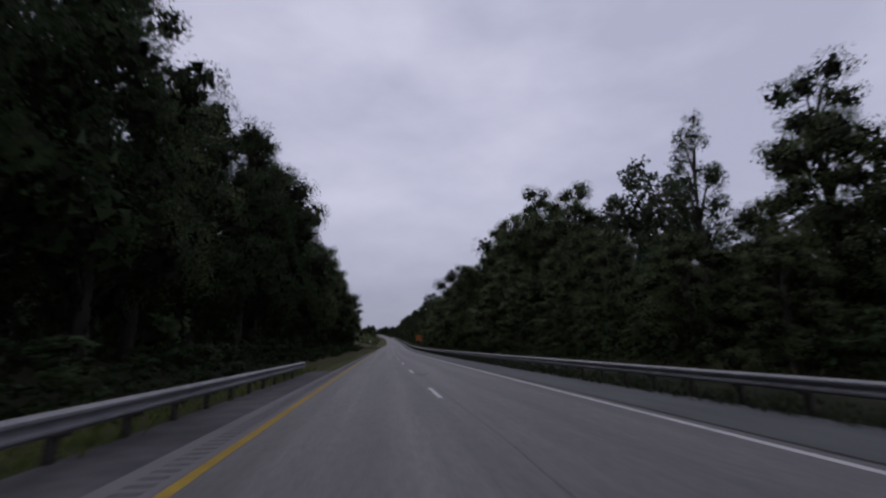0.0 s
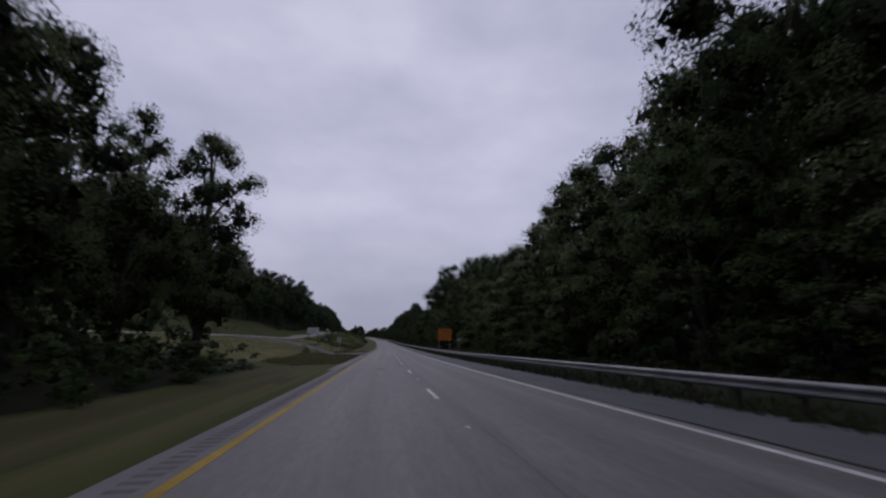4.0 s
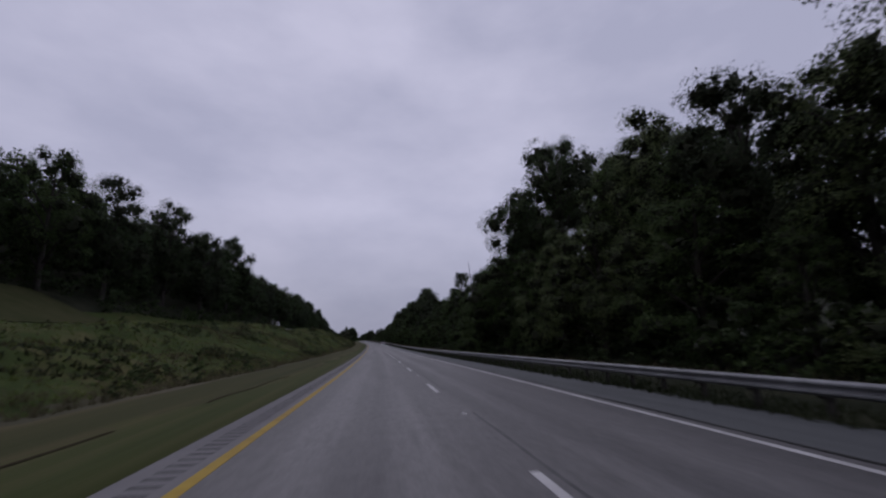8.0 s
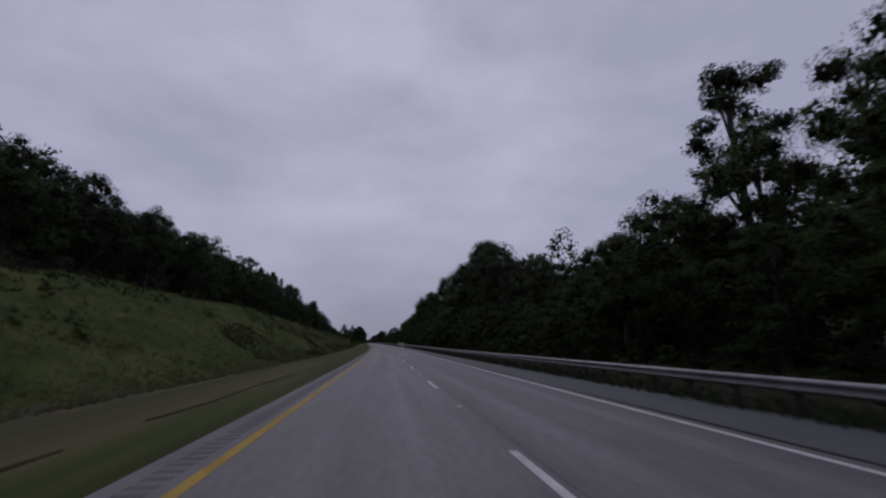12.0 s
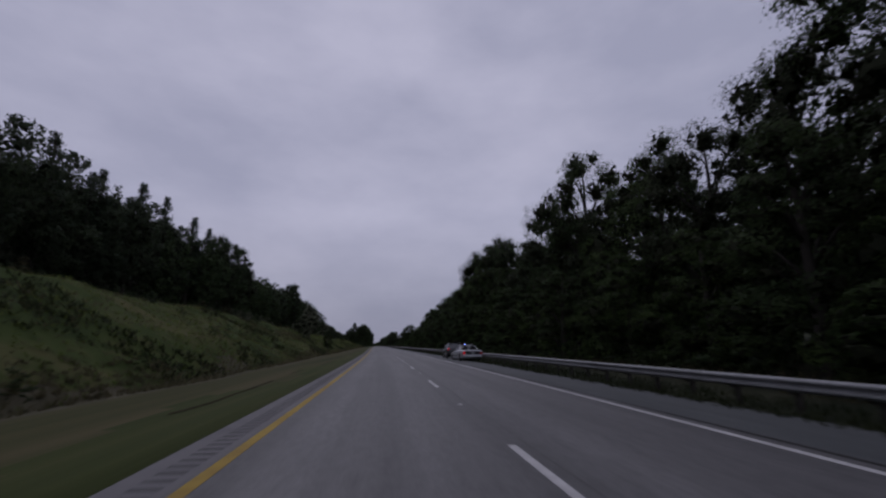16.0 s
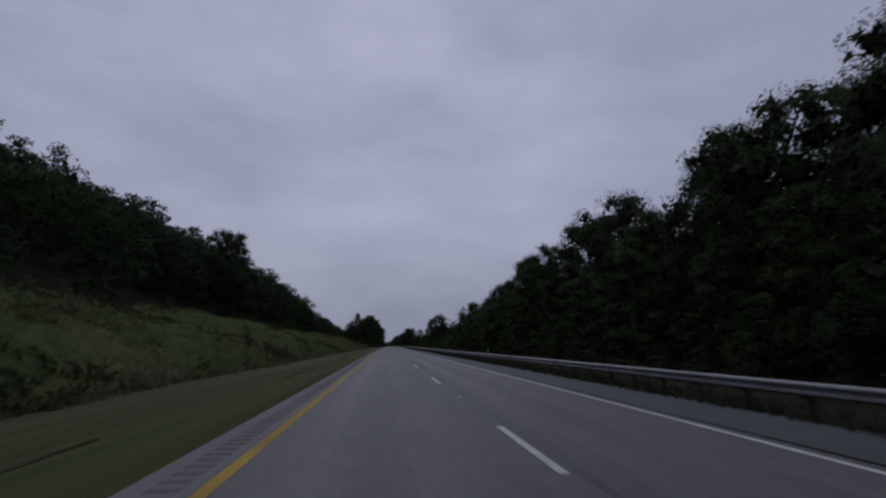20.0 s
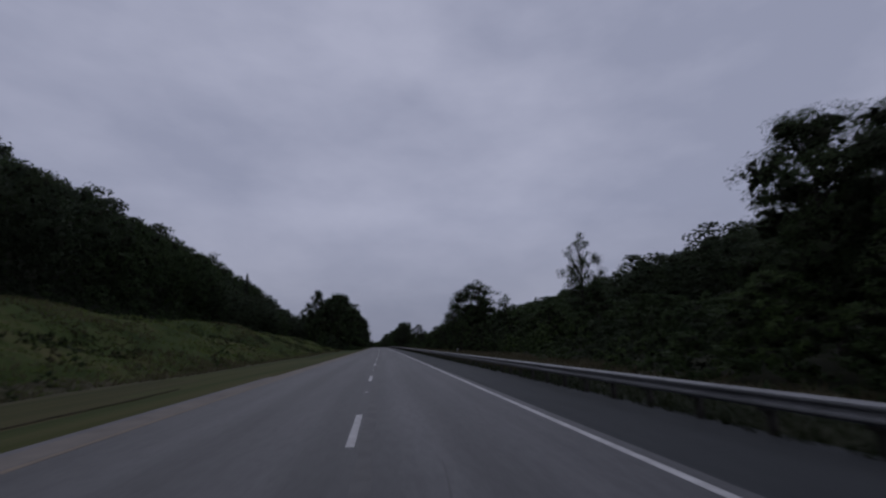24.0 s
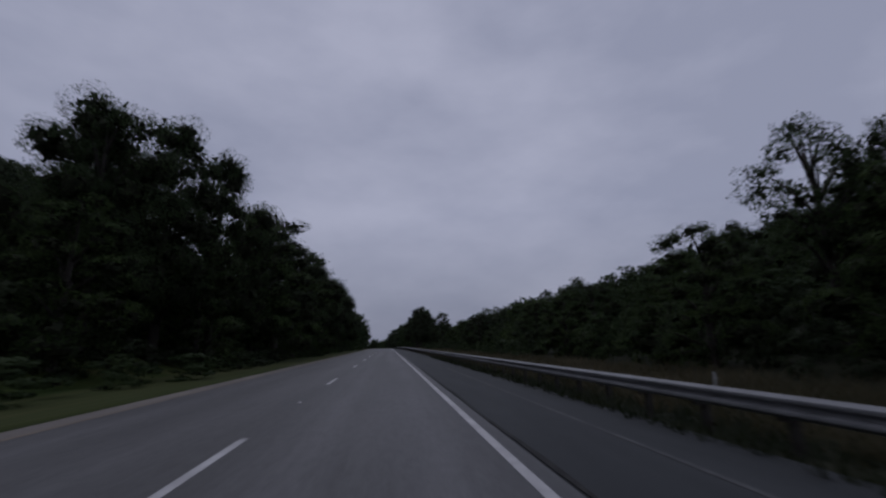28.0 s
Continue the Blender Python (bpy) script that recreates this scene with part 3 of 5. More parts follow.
def lobes(rng, kind, count):
    """Centres and radii of the crown's lobes for a tree of height 1."""
    cs, rs = [], []
    for i in range(count):
        k = (i + 0.5) / count
        if kind == "round":
            z = 0.22 + 0.70 * k
            wide = 0.30 * math.sin(math.pi * min(1, 0.18 + 0.80 * k)) ** 0.7
        elif kind == "tall":
            z = 0.20 + 0.74 * k
            wide = 0.20 * math.sin(math.pi * min(1, 0.25 + 0.72 * k)) ** 0.6
        elif kind == "high":
            z = 0.45 + 0.48 * k
            wide = 0.26 * math.sin(math.pi * min(1, 0.2 + 0.76 * k)) ** 0.7
        elif kind == "skirt":
            z = 0.06 + 0.86 * k
            wide = 0.30 * (1 - 0.75 * k) + 0.02
        elif kind == "sparse":
            z = 0.40 + 0.55 * k
            wide = 0.20 * math.sin(math.pi * min(1, 0.25 + 0.7 * k))
        elif kind == "conifer":
            z = 0.06 + 0.92 * k
            wide = 0.17 * (1 - k) ** 0.9
        else:
            z = 0.10 + 0.80 * k
            wide = 0.42 * math.sin(math.pi * min(1, 0.3 + 0.65 * k))
        a = i * 2.4 + rng.uniform(-0.5, 0.5)
        r = wide * rng.uniform(0.35, 1.0)
        cs.append((r * math.cos(a), r * math.sin(a), z + rng.uniform(-0.03, 0.03)))
        if kind in ("conifer", "sparse"):
            rs.append((0.030 + 0.045 * (1 - k)) if kind == "conifer" else 0.045 + 0.035 * rng.random())
            continue
        rs.append((0.085 + 0.06 * rng.random()) * (1.25 if kind in ("shrub", "round") else 1.0) * (1.0 - 0.35 * k))
    return cs, rs


TREE_KINDS = {}


def tree_kind(key, kind, height, count, per, size, mat, seed, full=1.12, inner=24):
    rng = np.random.default_rng(seed)
    cs, rs = lobes(rng, kind, count)
    cs = [(x * height, y * height, z * height) for x, y, z in cs]
    rs = [r * height * full for r in rs]
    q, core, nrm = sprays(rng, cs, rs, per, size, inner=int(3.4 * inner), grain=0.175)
    lean = rng.uniform(-0.03, 0.03, 2) * height
    top = 0.9 * height
    path = [(lean[0] * k * k, lean[1] * k * k, top * k) for k in (-0.04, 0.0, 0.15, 0.4, 0.7, 1.0)]
    base = 0.016 * height + 0.05
    pieces = [tube(path, [base * 1.7, base * 1.25, base, base * 0.75, base * 0.45, base * 0.1], 8)]
    for c in cs[::2]:
        z = max(0.12 * height, c[2] - 0.16 * height - 0.25 * math.hypot(c[0], c[1]))
        root = Vector((lean[0] * (z / top) ** 2, lean[1] * (z / top) ** 2, z))
        mid = root.lerp(Vector(c), 0.55) + Vector((0, 0, 0.02 * height))
        pieces.append(tube([root, mid, Vector(c)], [base * 0.4, base * 0.25, base * 0.06], 5))
    v, f = joined(pieces)
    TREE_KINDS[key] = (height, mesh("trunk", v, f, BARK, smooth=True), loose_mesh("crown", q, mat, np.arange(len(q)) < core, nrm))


tree_kind("oak", "round", 18.0, 30, 1200, 0.096, LEAVES[0], 1)
tree_kind("maple", "round", 16.0, 28, 1120, 0.089, LEAVES[1], 2)
tree_kind("poplar", "tall", 22.0, 32, 1080, 0.102, LEAVES[1], 3)
tree_kind("ash", "tall", 20.0, 30, 1120, 0.096, LEAVES[2], 4)
tree_kind("hickory", "high", 22.0, 26, 1280, 0.099, LEAVES[0], 5)
tree_kind("edge", "skirt", 15.0, 34, 840, 0.083, LEAVES[1], 6)
tree_kind("thicket", "skirt", 12.0, 30, 800, 0.079, LEAVES[0], 7)
tree_kind("sparse", "sparse", 16.0, 22, 660, 0.099, LEAVES[2], 8)
tree_kind("beech", "round", 20.0, 32, 1200, 0.099, LEAVES[2], 9)
tree_kind("spruce", "conifer", 20.0, 54, 380, 0.125, NEEDLES, 10, 1.35, 10)
tree_kind("verge", "round", 18.0, 36, 1960, 0.079, LEAVES[0], 11)
tree_kind("slim", "tall", 20.0, 36, 1680, 0.083, LEAVES[2], 12)
tree_kind("willow", "shrub", 6.5, 22, 1200, 0.050, WILLOW, 13, 1.55)
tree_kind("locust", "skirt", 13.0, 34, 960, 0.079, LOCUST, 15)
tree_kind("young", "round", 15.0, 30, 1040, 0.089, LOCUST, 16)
tree_kind("tulip", "tall", 20.0, 32, 1080, 0.096, LOCUST, 17)
tree_kind("airy", "high", 15.0, 40, 480, 0.086, LEAVES[0], 14, 0.85, 6)

TREE_LABELS = {
    "oak": "dark broad-crowned oak at the forest edge",
    "maple": "rounded green maple at the forest edge",
    "poplar": "tall narrow poplar rising over the woods",
    "ash": "slender dull-green ash at the forest edge",
    "hickory": "tall hickory with a high open crown",
    "edge": "leafy young tree branching down to the verge",
    "thicket": "low dense sapling thicket by the guardrail",
    "sparse": "thin tree with sparse see-through crown",
    "spruce": "dark pointed spruce above the hillside woods",
    "verge": "large dark tree overhanging the mown verge",
    "slim": "tall slender tree beside the mown verge",
    "willow": "rounded grey-green willow bush on the grass bank",
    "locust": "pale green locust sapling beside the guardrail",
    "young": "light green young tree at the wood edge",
    "tulip": "tall light green tree at the edge of the woods",
    "airy": "open-crowned tree with sky showing through",
    "beech": "full dark beech in the roadside woods",
}
PLANTED = {}


def tree(key, s, x, top, wide=1.0, turn=None):
    """A tree at that place whose tip stands top metres over the road."""
    h0, trunk_mesh, crown_mesh = TREE_KINDS[key]
    z = land(s, x)
    h = max(2.5, top - z)
    k = h / h0
    if key not in PLANTED:
        ob = new("tree")
        part("trunk", trunk_mesh, ob)
        part("crown", crown_mesh, ob)
        tagged(ob, TREE_LABELS[key], "tree", "trees along the highway")
        PLANTED[key] = ob
    else:
        ob = copy_thing(PLANTED[key], Matrix.Identity(4))
    p = P(s, x, z - 0.1)
    ob.matrix_basis = pose(p.x, p.y, p.z, 0, 0, random.uniform(0, 360) if turn is None else turn) @ Matrix.Diagonal((k * wide, k * wide, k, 1))
    return ob


def along(rows, s):
    return table_at(rows, s)


# slope of the skyline over the eye, for each side, along the road
SKY_R = ((0, 0.45), (17, 0.62), (21, 0.6), (25, 0.47), (43, 0.5), (52, 0.72), (66, 1.02), (85, 1.08), (95, 1.05), (102, 0.92), (128, 0.92), (140, 1.1), (150, 1.12), (165, 1.0), (190, 0.92), (205, 0.89), (213, 0.95), (222, 0.94), (238, 0.88), (262, 0.8), (272, 0.84), (284, 0.92), (294, 1.05), (302, 1.22), (312, 1.2), (322, 0.7), (345, 0.6), (375, 0.68), (393, 0.75), (401, 0.53), (425, 0.53), (440, 0.62), (457, 0.7), (472, 1.02), (482, 1.08), (492, 1.0), (505, 0.85), (525, 0.76), (545, 0.76), (555, 0.66), (563, 0.66), (568, 0.74), (574, 0.9), (582, 1.0), (592, 0.98), (597, 0.72), (604, 0.72), (610, 0.78), (618, 0.78), (626, 0.72), (635, 0.66), (655, 0.72), (666, 0.68), (678, 0.69), (692, 0.64), (702, 0.58), (725, 0.55), (745, 0.4), (770, 0.3), (1000, 0.3))
SKY_L = ((-30, 1.8), (0, 1.9), (25, 2.0), (40, 2.25), (60, 2.02), (70, 1.95), (80, 1.9), (100, 1.95), (115, 1.9), (125, 1.65), (140, 1.5), (158, 1.35))

rng = random.Random(11)
s = 4.0
while s < 745:
    x = rng.uniform(20, 25.5) + (2.5 if 284 < s < 320 or 455 < s < 500 else 0)
    top = 1.4 + (x + 1.6) * along(SKY_R, s) * rng.uniform(0.82, 1.03)
    if 287 < s < 318:
        s += 6.0
        continue
    tree(rng.choice(("maple", "young", "poplar", "tulip", "young", "tulip", "beech") if s < 292 else ("oak", "maple", "poplar", "ash", "hickory", "beech", "beech")), s, x, top, rng.uniform(0.9, 1.15))
    s += rng.uniform(5.4, 8.2)
s = 2.0
while s < 745:
    x = rng.uniform(15.4, 18.0)
    if 196 < s < 233:
        x += 2.6
    top = 1.4 + (x + 1.6) * along(SKY_R, s) * rng.uniform(0.38, 0.72)
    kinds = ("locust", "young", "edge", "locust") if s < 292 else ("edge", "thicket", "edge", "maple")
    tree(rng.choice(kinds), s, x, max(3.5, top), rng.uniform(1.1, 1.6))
    s += rng.uniform(5.4, 8.0)
s = -20.0
while s < 154:
    x = -14.0 + rng.uniform(-1.2, 1.2) + (0.8 if s > 105 else 0.0)
    top = 1.4 + 10.8 * along(SKY_L, s) * rng.uniform(0.74, 1.0)
    tree(rng.choice(("verge", "tulip", "young")), s, x, top, rng.uniform(0.8, 1.0))
    s += rng.uniform(4.6, 6.5)
# single trees that stand out against the sky: kind, distance, offset, height over the road, width
def plant(rows):
    for key, s, x, top, wide in rows:
        tree(key, s, x, top, wide)


plant((
    ("poplar", 18.5, 22, 17.2, 0.9), ("airy", 28.3, 21.5, 18.9, 0.6), ("poplar", 88, 30, 34, 1.0), ("edge", 90, 15, 18, 1.0),
    ("hickory", 140, 22, 27, 1.1), ("oak", 241, 23, 22.5, 1.0), ("hickory", 252, 24, 27.5, 1.0), ("poplar", 250, 26, 26, 1.0),
    ("ash", 250, 18, 18.5, 1.0), ("tulip", 276, 23.5, 21.5, 0.95), ("maple", 283, 23, 23, 0.9), ("tulip", 288, 25, 24, 0.9), ("ash", 293, 24, 24, 0.85), ("hickory", 298, 23, 30, 0.8), ("edge", 296, 18, 14, 1.3), ("maple", 305, 19, 16, 1.2), ("edge", 312, 18, 15, 1.3), ("hickory", 304, 25, 34, 0.9), ("hickory", 310, 22, 28, 0.9),
    ("beech", 316, 25, 26.5, 0.9), ("oak", 321.5, 24.5, 23.5, 0.75), ("oak", 345, 26, 21, 1.0), ("beech", 350, 25, 20, 1.0),
    ("poplar", 355, 24, 19.5, 1.0), ("sparse", 393, 27, 26, 1.0), ("poplar", 482, 27, 30, 0.85), ("hickory", 489, 27, 31.5, 0.7), ("ash", 486, 25, 30, 0.8),
))
plant((
    ("hickory", 537, 24, 27.5, 0.85), ("oak", 552, 26, 27.5, 0.7), ("oak", 560, 25, 20.5, 0.9), ("oak", 575, 24, 23.5, 0.9), ("oak", 581, 25, 26.5, 0.85), ("hickory", 588, 24, 26.5, 0.9), ("beech", 592, 25.5, 26, 0.9), ("beech", 617, 25, 22.5, 0.95),
    ("oak", 628, 24, 19.5, 1.0), ("beech", 634, 25.5, 19.5, 1.0), ("beech", 654, 26, 20.5, 1.0), ("oak", 658, 24, 19.5, 1.0),
    ("verge", 744.3, 23.8, 15.0, 1.05), ("verge", 743.5, 28.5, 15.6, 1.0), ("oak", 778, 27, 9, 1.4), ("airy", 780, 26, 16.2, 0.72),
    ("maple", 790, 25, 8, 1.5), ("thicket", 800, 17, 5.5, 1.7), ("maple", 800, 28, 8, 1.5), ("thicket", 808, 21, 6.5, 1.7),
    ("edge", 812, 15.5, 6.5, 1.2), ("maple", 812, 27, 8.5, 1.5), ("maple", 827, 27, 9.5, 1.2), ("thicket", 833, 17.5, 6.5, 1.7),
))
plant((
    ("beech", 834, 22, 9, 1.3), ("edge", 825.5, 20.5, 9.6, 1.35), ("edge", 829, 22, 10.0, 1.3), ("hickory", 829.5, 21.2, 16.2, 1.1), ("airy", 829.5, 22.5, 16.8, 1.4), ("airy", 826, 28, 13.0, 0.95), ("airy", 835, 17.6, 11.9, 0.95), ("oak", 838, 25, 12, 1.2), ("edge", 840, 20, 8, 1.5),
    ("oak", 843, 22, 11, 1.2), ("maple", 845, 24, 9, 1.3), ("beech", 849, 25, 12, 1.2), ("airy", 845.5, 19.5, 12.0, 1.0),
    ("thicket", 851, 17, 6.5, 1.7), ("airy", 864.6, 24.1, 13.6, 1.1), ("airy", 862.6, 27.0, 12.8, 0.9), ("edge", 858, 21, 8.5, 1.5), ("oak", 864, 27, 12.5, 1.0),
    ("edge", 866, 18, 8, 1.5), ("ash", 880, 32, 12.0, 1.0), ("edge", 885, 18, 6.5, 1.7),
    ("oak", 892, 24, 8, 1.5), ("oak", 900, 20, 6.6, 1.5), ("beech", 925, 18, 6.8, 1.5), ("maple", 950, 19, 7.4, 1.5),
))
plant((
    ("oak", 980, 18, 8.2, 1.4), ("beech", 1010, 18, 9, 1.4), ("spruce", 548, -47, 31, 1.0), ("spruce", 560, -47, 30, 1.0),
    ("spruce", 575, -48, 33, 1.0), ("willow", 582, -16, 9.6, 1.0), ("thicket", 583.5, -12.4, 4.6, 1.2), ("spruce", 590, -50, 35, 0.9),
    ("spruce", 604, -49, 34, 1.0), ("oak", 617, -47, 32.5, 0.8), ("hickory", 627, -48, 34, 0.85), ("beech", 637, -47, 33, 0.8), ("oak", 649, -48, 30, 0.8), ("spruce", 641, -58, 40, 1.0), ("edge", 867, -12.5, 9, 1.4), ("maple", 869, -18.5, 10, 1.0),
    ("verge", 872, -14.5, 16.8, 1.0), ("slim", 875, -16.5, 16.8, 0.9), ("verge", 878, -13.5, 18.8, 0.9), ("edge", 880, -11.5, 9, 1.3),
    ("beech", 882, -17.5, 17, 1.0), ("verge", 882, -21, 20.0, 0.75), ("verge", 885, -12.5, 19.0, 0.85), ("edge", 893, -11, 15.5, 1.3), ("verge", 896, -12.5, 17.5, 0.9),
))
plant((
    ("ash", 902, -11.2, 17.5, 1.4), ("edge", 912, -11, 16.5, 1.3), ("oak", 921, -11.5, 18, 1.1), ("beech", 933, -12, 17, 1.1), ("verge", 942, -11.5, 17.5, 1.0),
    ("oak", 950, -12, 18, 1.1), ("beech", 960, -11.5, 17, 1.1), ("maple", 970, -12, 18, 1.1), ("oak", 981, -11.5, 17.5, 1.1), ("beech", 990, -12, 18, 1.1), ("spruce", 1019, -81, 45, 0.9),
    ("oak", 728, -47, 32, 0.8), ("beech", 736, -48, 33.5, 0.8), ("oak", 743, -47, 35, 0.8), ("oak", 397, -48, 37, 0.8), ("hickory", 391, -47, 35, 0.9), ("maple", 878, -20, 11.5, 0.9), ("beech", 1012, 14.5, 13.5, 1.0), ("oak", 1024, 15, 16.5, 1.0), ("verge", 1034, 18, 16, 1.0), ("beech", 1046, 15, 17, 1.0), ("oak", 1060, 17, 18.5, 1.0), ("oak", 1078, 22, 19.5, 1.1), ("beech", 1070, 29, 17.5, 1.1), ("maple", 1095, 17, 17.5, 1.1),
))
s = 236.0
while s < 645:
    x = rng.uniform(-49, -45) - 7.0 * (1 - smooth01(max(0.0, min(1.0, (s - 285) / 45))))
    tree(rng.choice(("oak", "beech", "maple") if s < 320 else ("oak", "beech", "hickory", "ash") if s < 450 else ("oak", "beech", "spruce", "hickory")), s, x, land(s, x) + (rng.uniform(22.5, 26.0) if s < 365 else rng.uniform(16.5, 20.0)), rng.uniform(0.85, 1.0))
    s += rng.uniform(13, 21)

# ---- woods further from the road, whose trees nobody could count ----
TREE_FORMS, FAR_FORMS = [], []
for i, kind in enumerate(("round", "tall", "round", "high", "skirt", "conifer")):
    g = np.random.default_rng(40 + i)
    cs, rs = lobes(g, kind, 40 if kind == "conifer" else 20)
    TREE_FORMS.append(sprays(g, cs, [r * (1.35 if kind == "conifer" else 1.1) for r in rs], 90 if kind == "conifer" else 205, 0.0155, inner=14, grain=0.2))
    FAR_FORMS.append(sprays(g, cs, [r * (1.45 if kind == "conifer" else 1.15) for r in rs], 30 if kind == "conifer" else 62, 0.029, inner=6, grain=0.26))
BUSH_FORMS = []
for i in range(4):
    g = np.random.default_rng(70 + i)
    cs, rs = lobes(g, "shrub", 7)
    BUSH_FORMS.append(sprays(g, cs, [r * 1.6 for r in rs], 190, 0.032, inner=12))


def gathered(name, forms, places, mat, seed):
    """One mesh of several trees or bushes; places: (x, y, height, width) and, where it is not 0, z."""
    rng = random.Random(seed)
    cores, tris, ways = [], [], []
    for x, y, h, w, *z in places:
        q, core, nrm = forms[rng.randrange(len(forms))]
        a = rng.uniform(0, 6.28)
        m = np.array([[math.cos(a), -math.sin(a), 0], [math.sin(a), math.cos(a), 0], [0, 0, 1]])
        cores.append(np.arange(len(q)) < core)
        tris.append(q @ m.T * np.array([h * w, h * w, h]) + np.array([x, y, *(z or (0.0,))]))
        ways.append(nrm @ m.T)
    return loose_mesh(name, np.concatenate(tris), mat, np.concatenate(cores), np.concatenate(ways))


STANDS = {}


def stand_mesh(kind, i):
    if (kind, i) not in STANDS:
        g = random.Random(100 + i)
        if kind != "bushes":
            places = [(g.uniform(-2.6, 2.6), -10.8 + 7.2 * k + g.uniform(-1.2, 1.2), 18 * g.uniform(0.8, 1.05), 1.15) for k in range(4)]
            STANDS[kind, i] = gathered("woods", TREE_FORMS if kind == "woods" else FAR_FORMS, places, LEAVES[(0, 2, 1, 0, 2, 0)[i]], i)
        else:
            places = [(g.uniform(-1.1, 1.1), -4.8 + 2.4 * k + g.uniform(-0.9, 0.9), 3 * g.uniform(0.55, 1.05), g.uniform(0.9, 1.5)) for k in range(5)]
            STANDS[kind, i] = gathered("undergrowth", BUSH_FORMS, places, LEAVES[(0, 2, 0, 1, 2, 0)[i]], i)
    return STANDS[kind, i]


def stands(name, kind, label, rows, gaps=()):
    """Rows along the road; each row: from s, to s, offset, height (a number or a function of s)."""
    long, tall, sink = (12.0, 3.0, 0.15) if kind == "bushes" else (28.8, 18.0, 0.7)
    g = random.Random(len(rows) + len(label))
    for s0, s1, x, high in rows:
        s = s0 + long / 2 + g.uniform(-3, 0)
        while s < s1:
            xx = x + g.uniform(-0.8, 0.8)
            if not any(a < s < b and c < xx < d for a, b, c, d in gaps):
                h = (high(s, xx) if callable(high) else high) * g.uniform(0.85, 1.05)
                ob = new(name, stand_mesh(kind, g.randrange(6)))
                p = spot(s, xx, -sink)
                turn = g.choice((0.0, 180.0))
                tilt = math.degrees(math.atan(table_at(GRADE, s))) * (1 if turn == 0 else -1)
                ob.matrix_basis = pose(p.x, p.y, p.z, 0, 0, table_at(HEAD, s) + turn) @ pose(0, 0, 0, tilt, 0, 0) @ Matrix.Diagonal((1, 1, h / tall, 1))
                tagged(ob, label, "undergrowth" if kind == "bushes" else "woods", kind="stuff")
            s += long


def behind(s, x):
    """How high the woods stand behind the roadside trees on the guardrail's side."""
    return max(5.0, 1.4 + (x + 1.6) * along(SKY_R, s) * 0.76 - land(s, x))


def across_median(s, x):
    return max(5.0, 1.4 + 10.8 * along(SKY_L, s) * 0.92 - land(s, x))


stands("woods", "woods", "dense dark broadleaf woods behind the roadside trees", [(-10, 745, 29, behind), (-10, 745, 35, behind)], gaps=((286, 322, 27, 38),))
stands("woods", "woods", "dense dark trees behind the roadside row", [(-25, 156, -19, across_median)])
stands("hillside_woods", "woods", "dark wooded hillside behind the roadside trees", [(-40, 160, x, 17) for x in (-27, -35, -45)])
stands("hillside_woods", "woods", "dark wooded hillside beyond the far carriageway", [(315, 870, -47, lambda s, x: 19 if s < 470 else 20.5), (160, 870, -56, lambda s, x: 19.5 if s < 470 else 21), (150, 870, -63, 19.5), (150, 870, -72, 20), (150, 870, -83, 19)])
stands("distant_woods", "far", "wooded hills beyond the bend of the valley", [(995, 1320, -12.5, 18), (1000, 1500, -20, 14), (1000, 1500, -28, 14), (980, 1300, -40, 13), (980, 1300, -58, 13)] + [(790, 1200, x, 17) for x in (-94, -110, -130)] + [(830, 1500, x, 18) for x in (-160, -200, -250)])
stands("distant_woods", "woods", "dark woods behind the trees of the median", [(885, 1000, -19, 13), (892, 1000, -27, 13), (855, 1000, -40, 13), (855, 1000, -50, 13), (855, 1000, -62, 14), (855, 1000, -76, 15)])
stands("distant_woods", "woods", "wooded ridge rising beyond the guardrail", [(745, 900, 31, 7)] + [(770, 960, x, 12) for x in (42, 52)])
stands("distant_woods", "far", "wooded ridge rising beyond the guardrail", [(1110, 1700, 17, 17), (1110, 1700, 25, 16), (1190, 1700, 45, 13)] + [(960, 1200, x, 12) for x in (42, 52)] + [(770, 1200, x, 12) for x in (64, 80, 100)] + [(770, 1600, x, 13) for x in (125, 150, 180, 215, 255, 320)])

# ---- undergrowth at the feet of the woods, and grass ----
stands("undergrowth", "bushes", "low leafy undergrowth along the foot of the woods", [(0, 760, 14.8, 2.6), (890, 1000, 14.8, 2.6), (0, 745, 17, 4.4), (0, 745, 21, 5.0), (0, 745, 25, 5.5), (0, 745, 33, 7.0), (745, 1100, 18, 3.6), (745, 1100, 21, 4.4), (760, 1100, 25, 5.0), (760, 1100, 29, 5.5), (760, 1000, 34, 6.0)], gaps=((196, 240, 0, 15.8),))
stands("undergrowth", "bushes", "low dark undergrowth beside the median", [(-25, 156, -11.0, 2.2), (-25, 156, -13.6, 4.2), (-25, 156, -17, 5.0), (-25, 156, -21, 6.0), (-25, 156, -24, 6.5), (856, 1100, -8.6, 1.7), (856, 1100, -11.2, 2.9), (856, 1100, -14, 4.4), (856, 1100, -17, 5.2)])
stands("undergrowth", "bushes", "shaggy undergrowth at the foot of the hillside woods", [(322, 850, -43.6, 3.6), (165, 322, -53.4, 3.2), (165, 322, -50.8, 1.8), (165, 322, -56.5, 5.5), (720, 880, -47, 5.0), (720, 880, -51, 5.5), (720, 880, -56, 6.0)])


def scattered(name, places, label, mats):
    """Single clumps; places: (s, x, height)."""
    for k, mat in enumerate(mats):
        at = [(spot(s, x, -0.1), h) for s, x, h in places[k::len(mats)]]
        tagged(new(name, gathered(name, BUSH_FORMS, [(p.x, p.y, h, 1.2, p.z) for p, h in at], mat, k)), label, "undergrowth", kind="stuff")


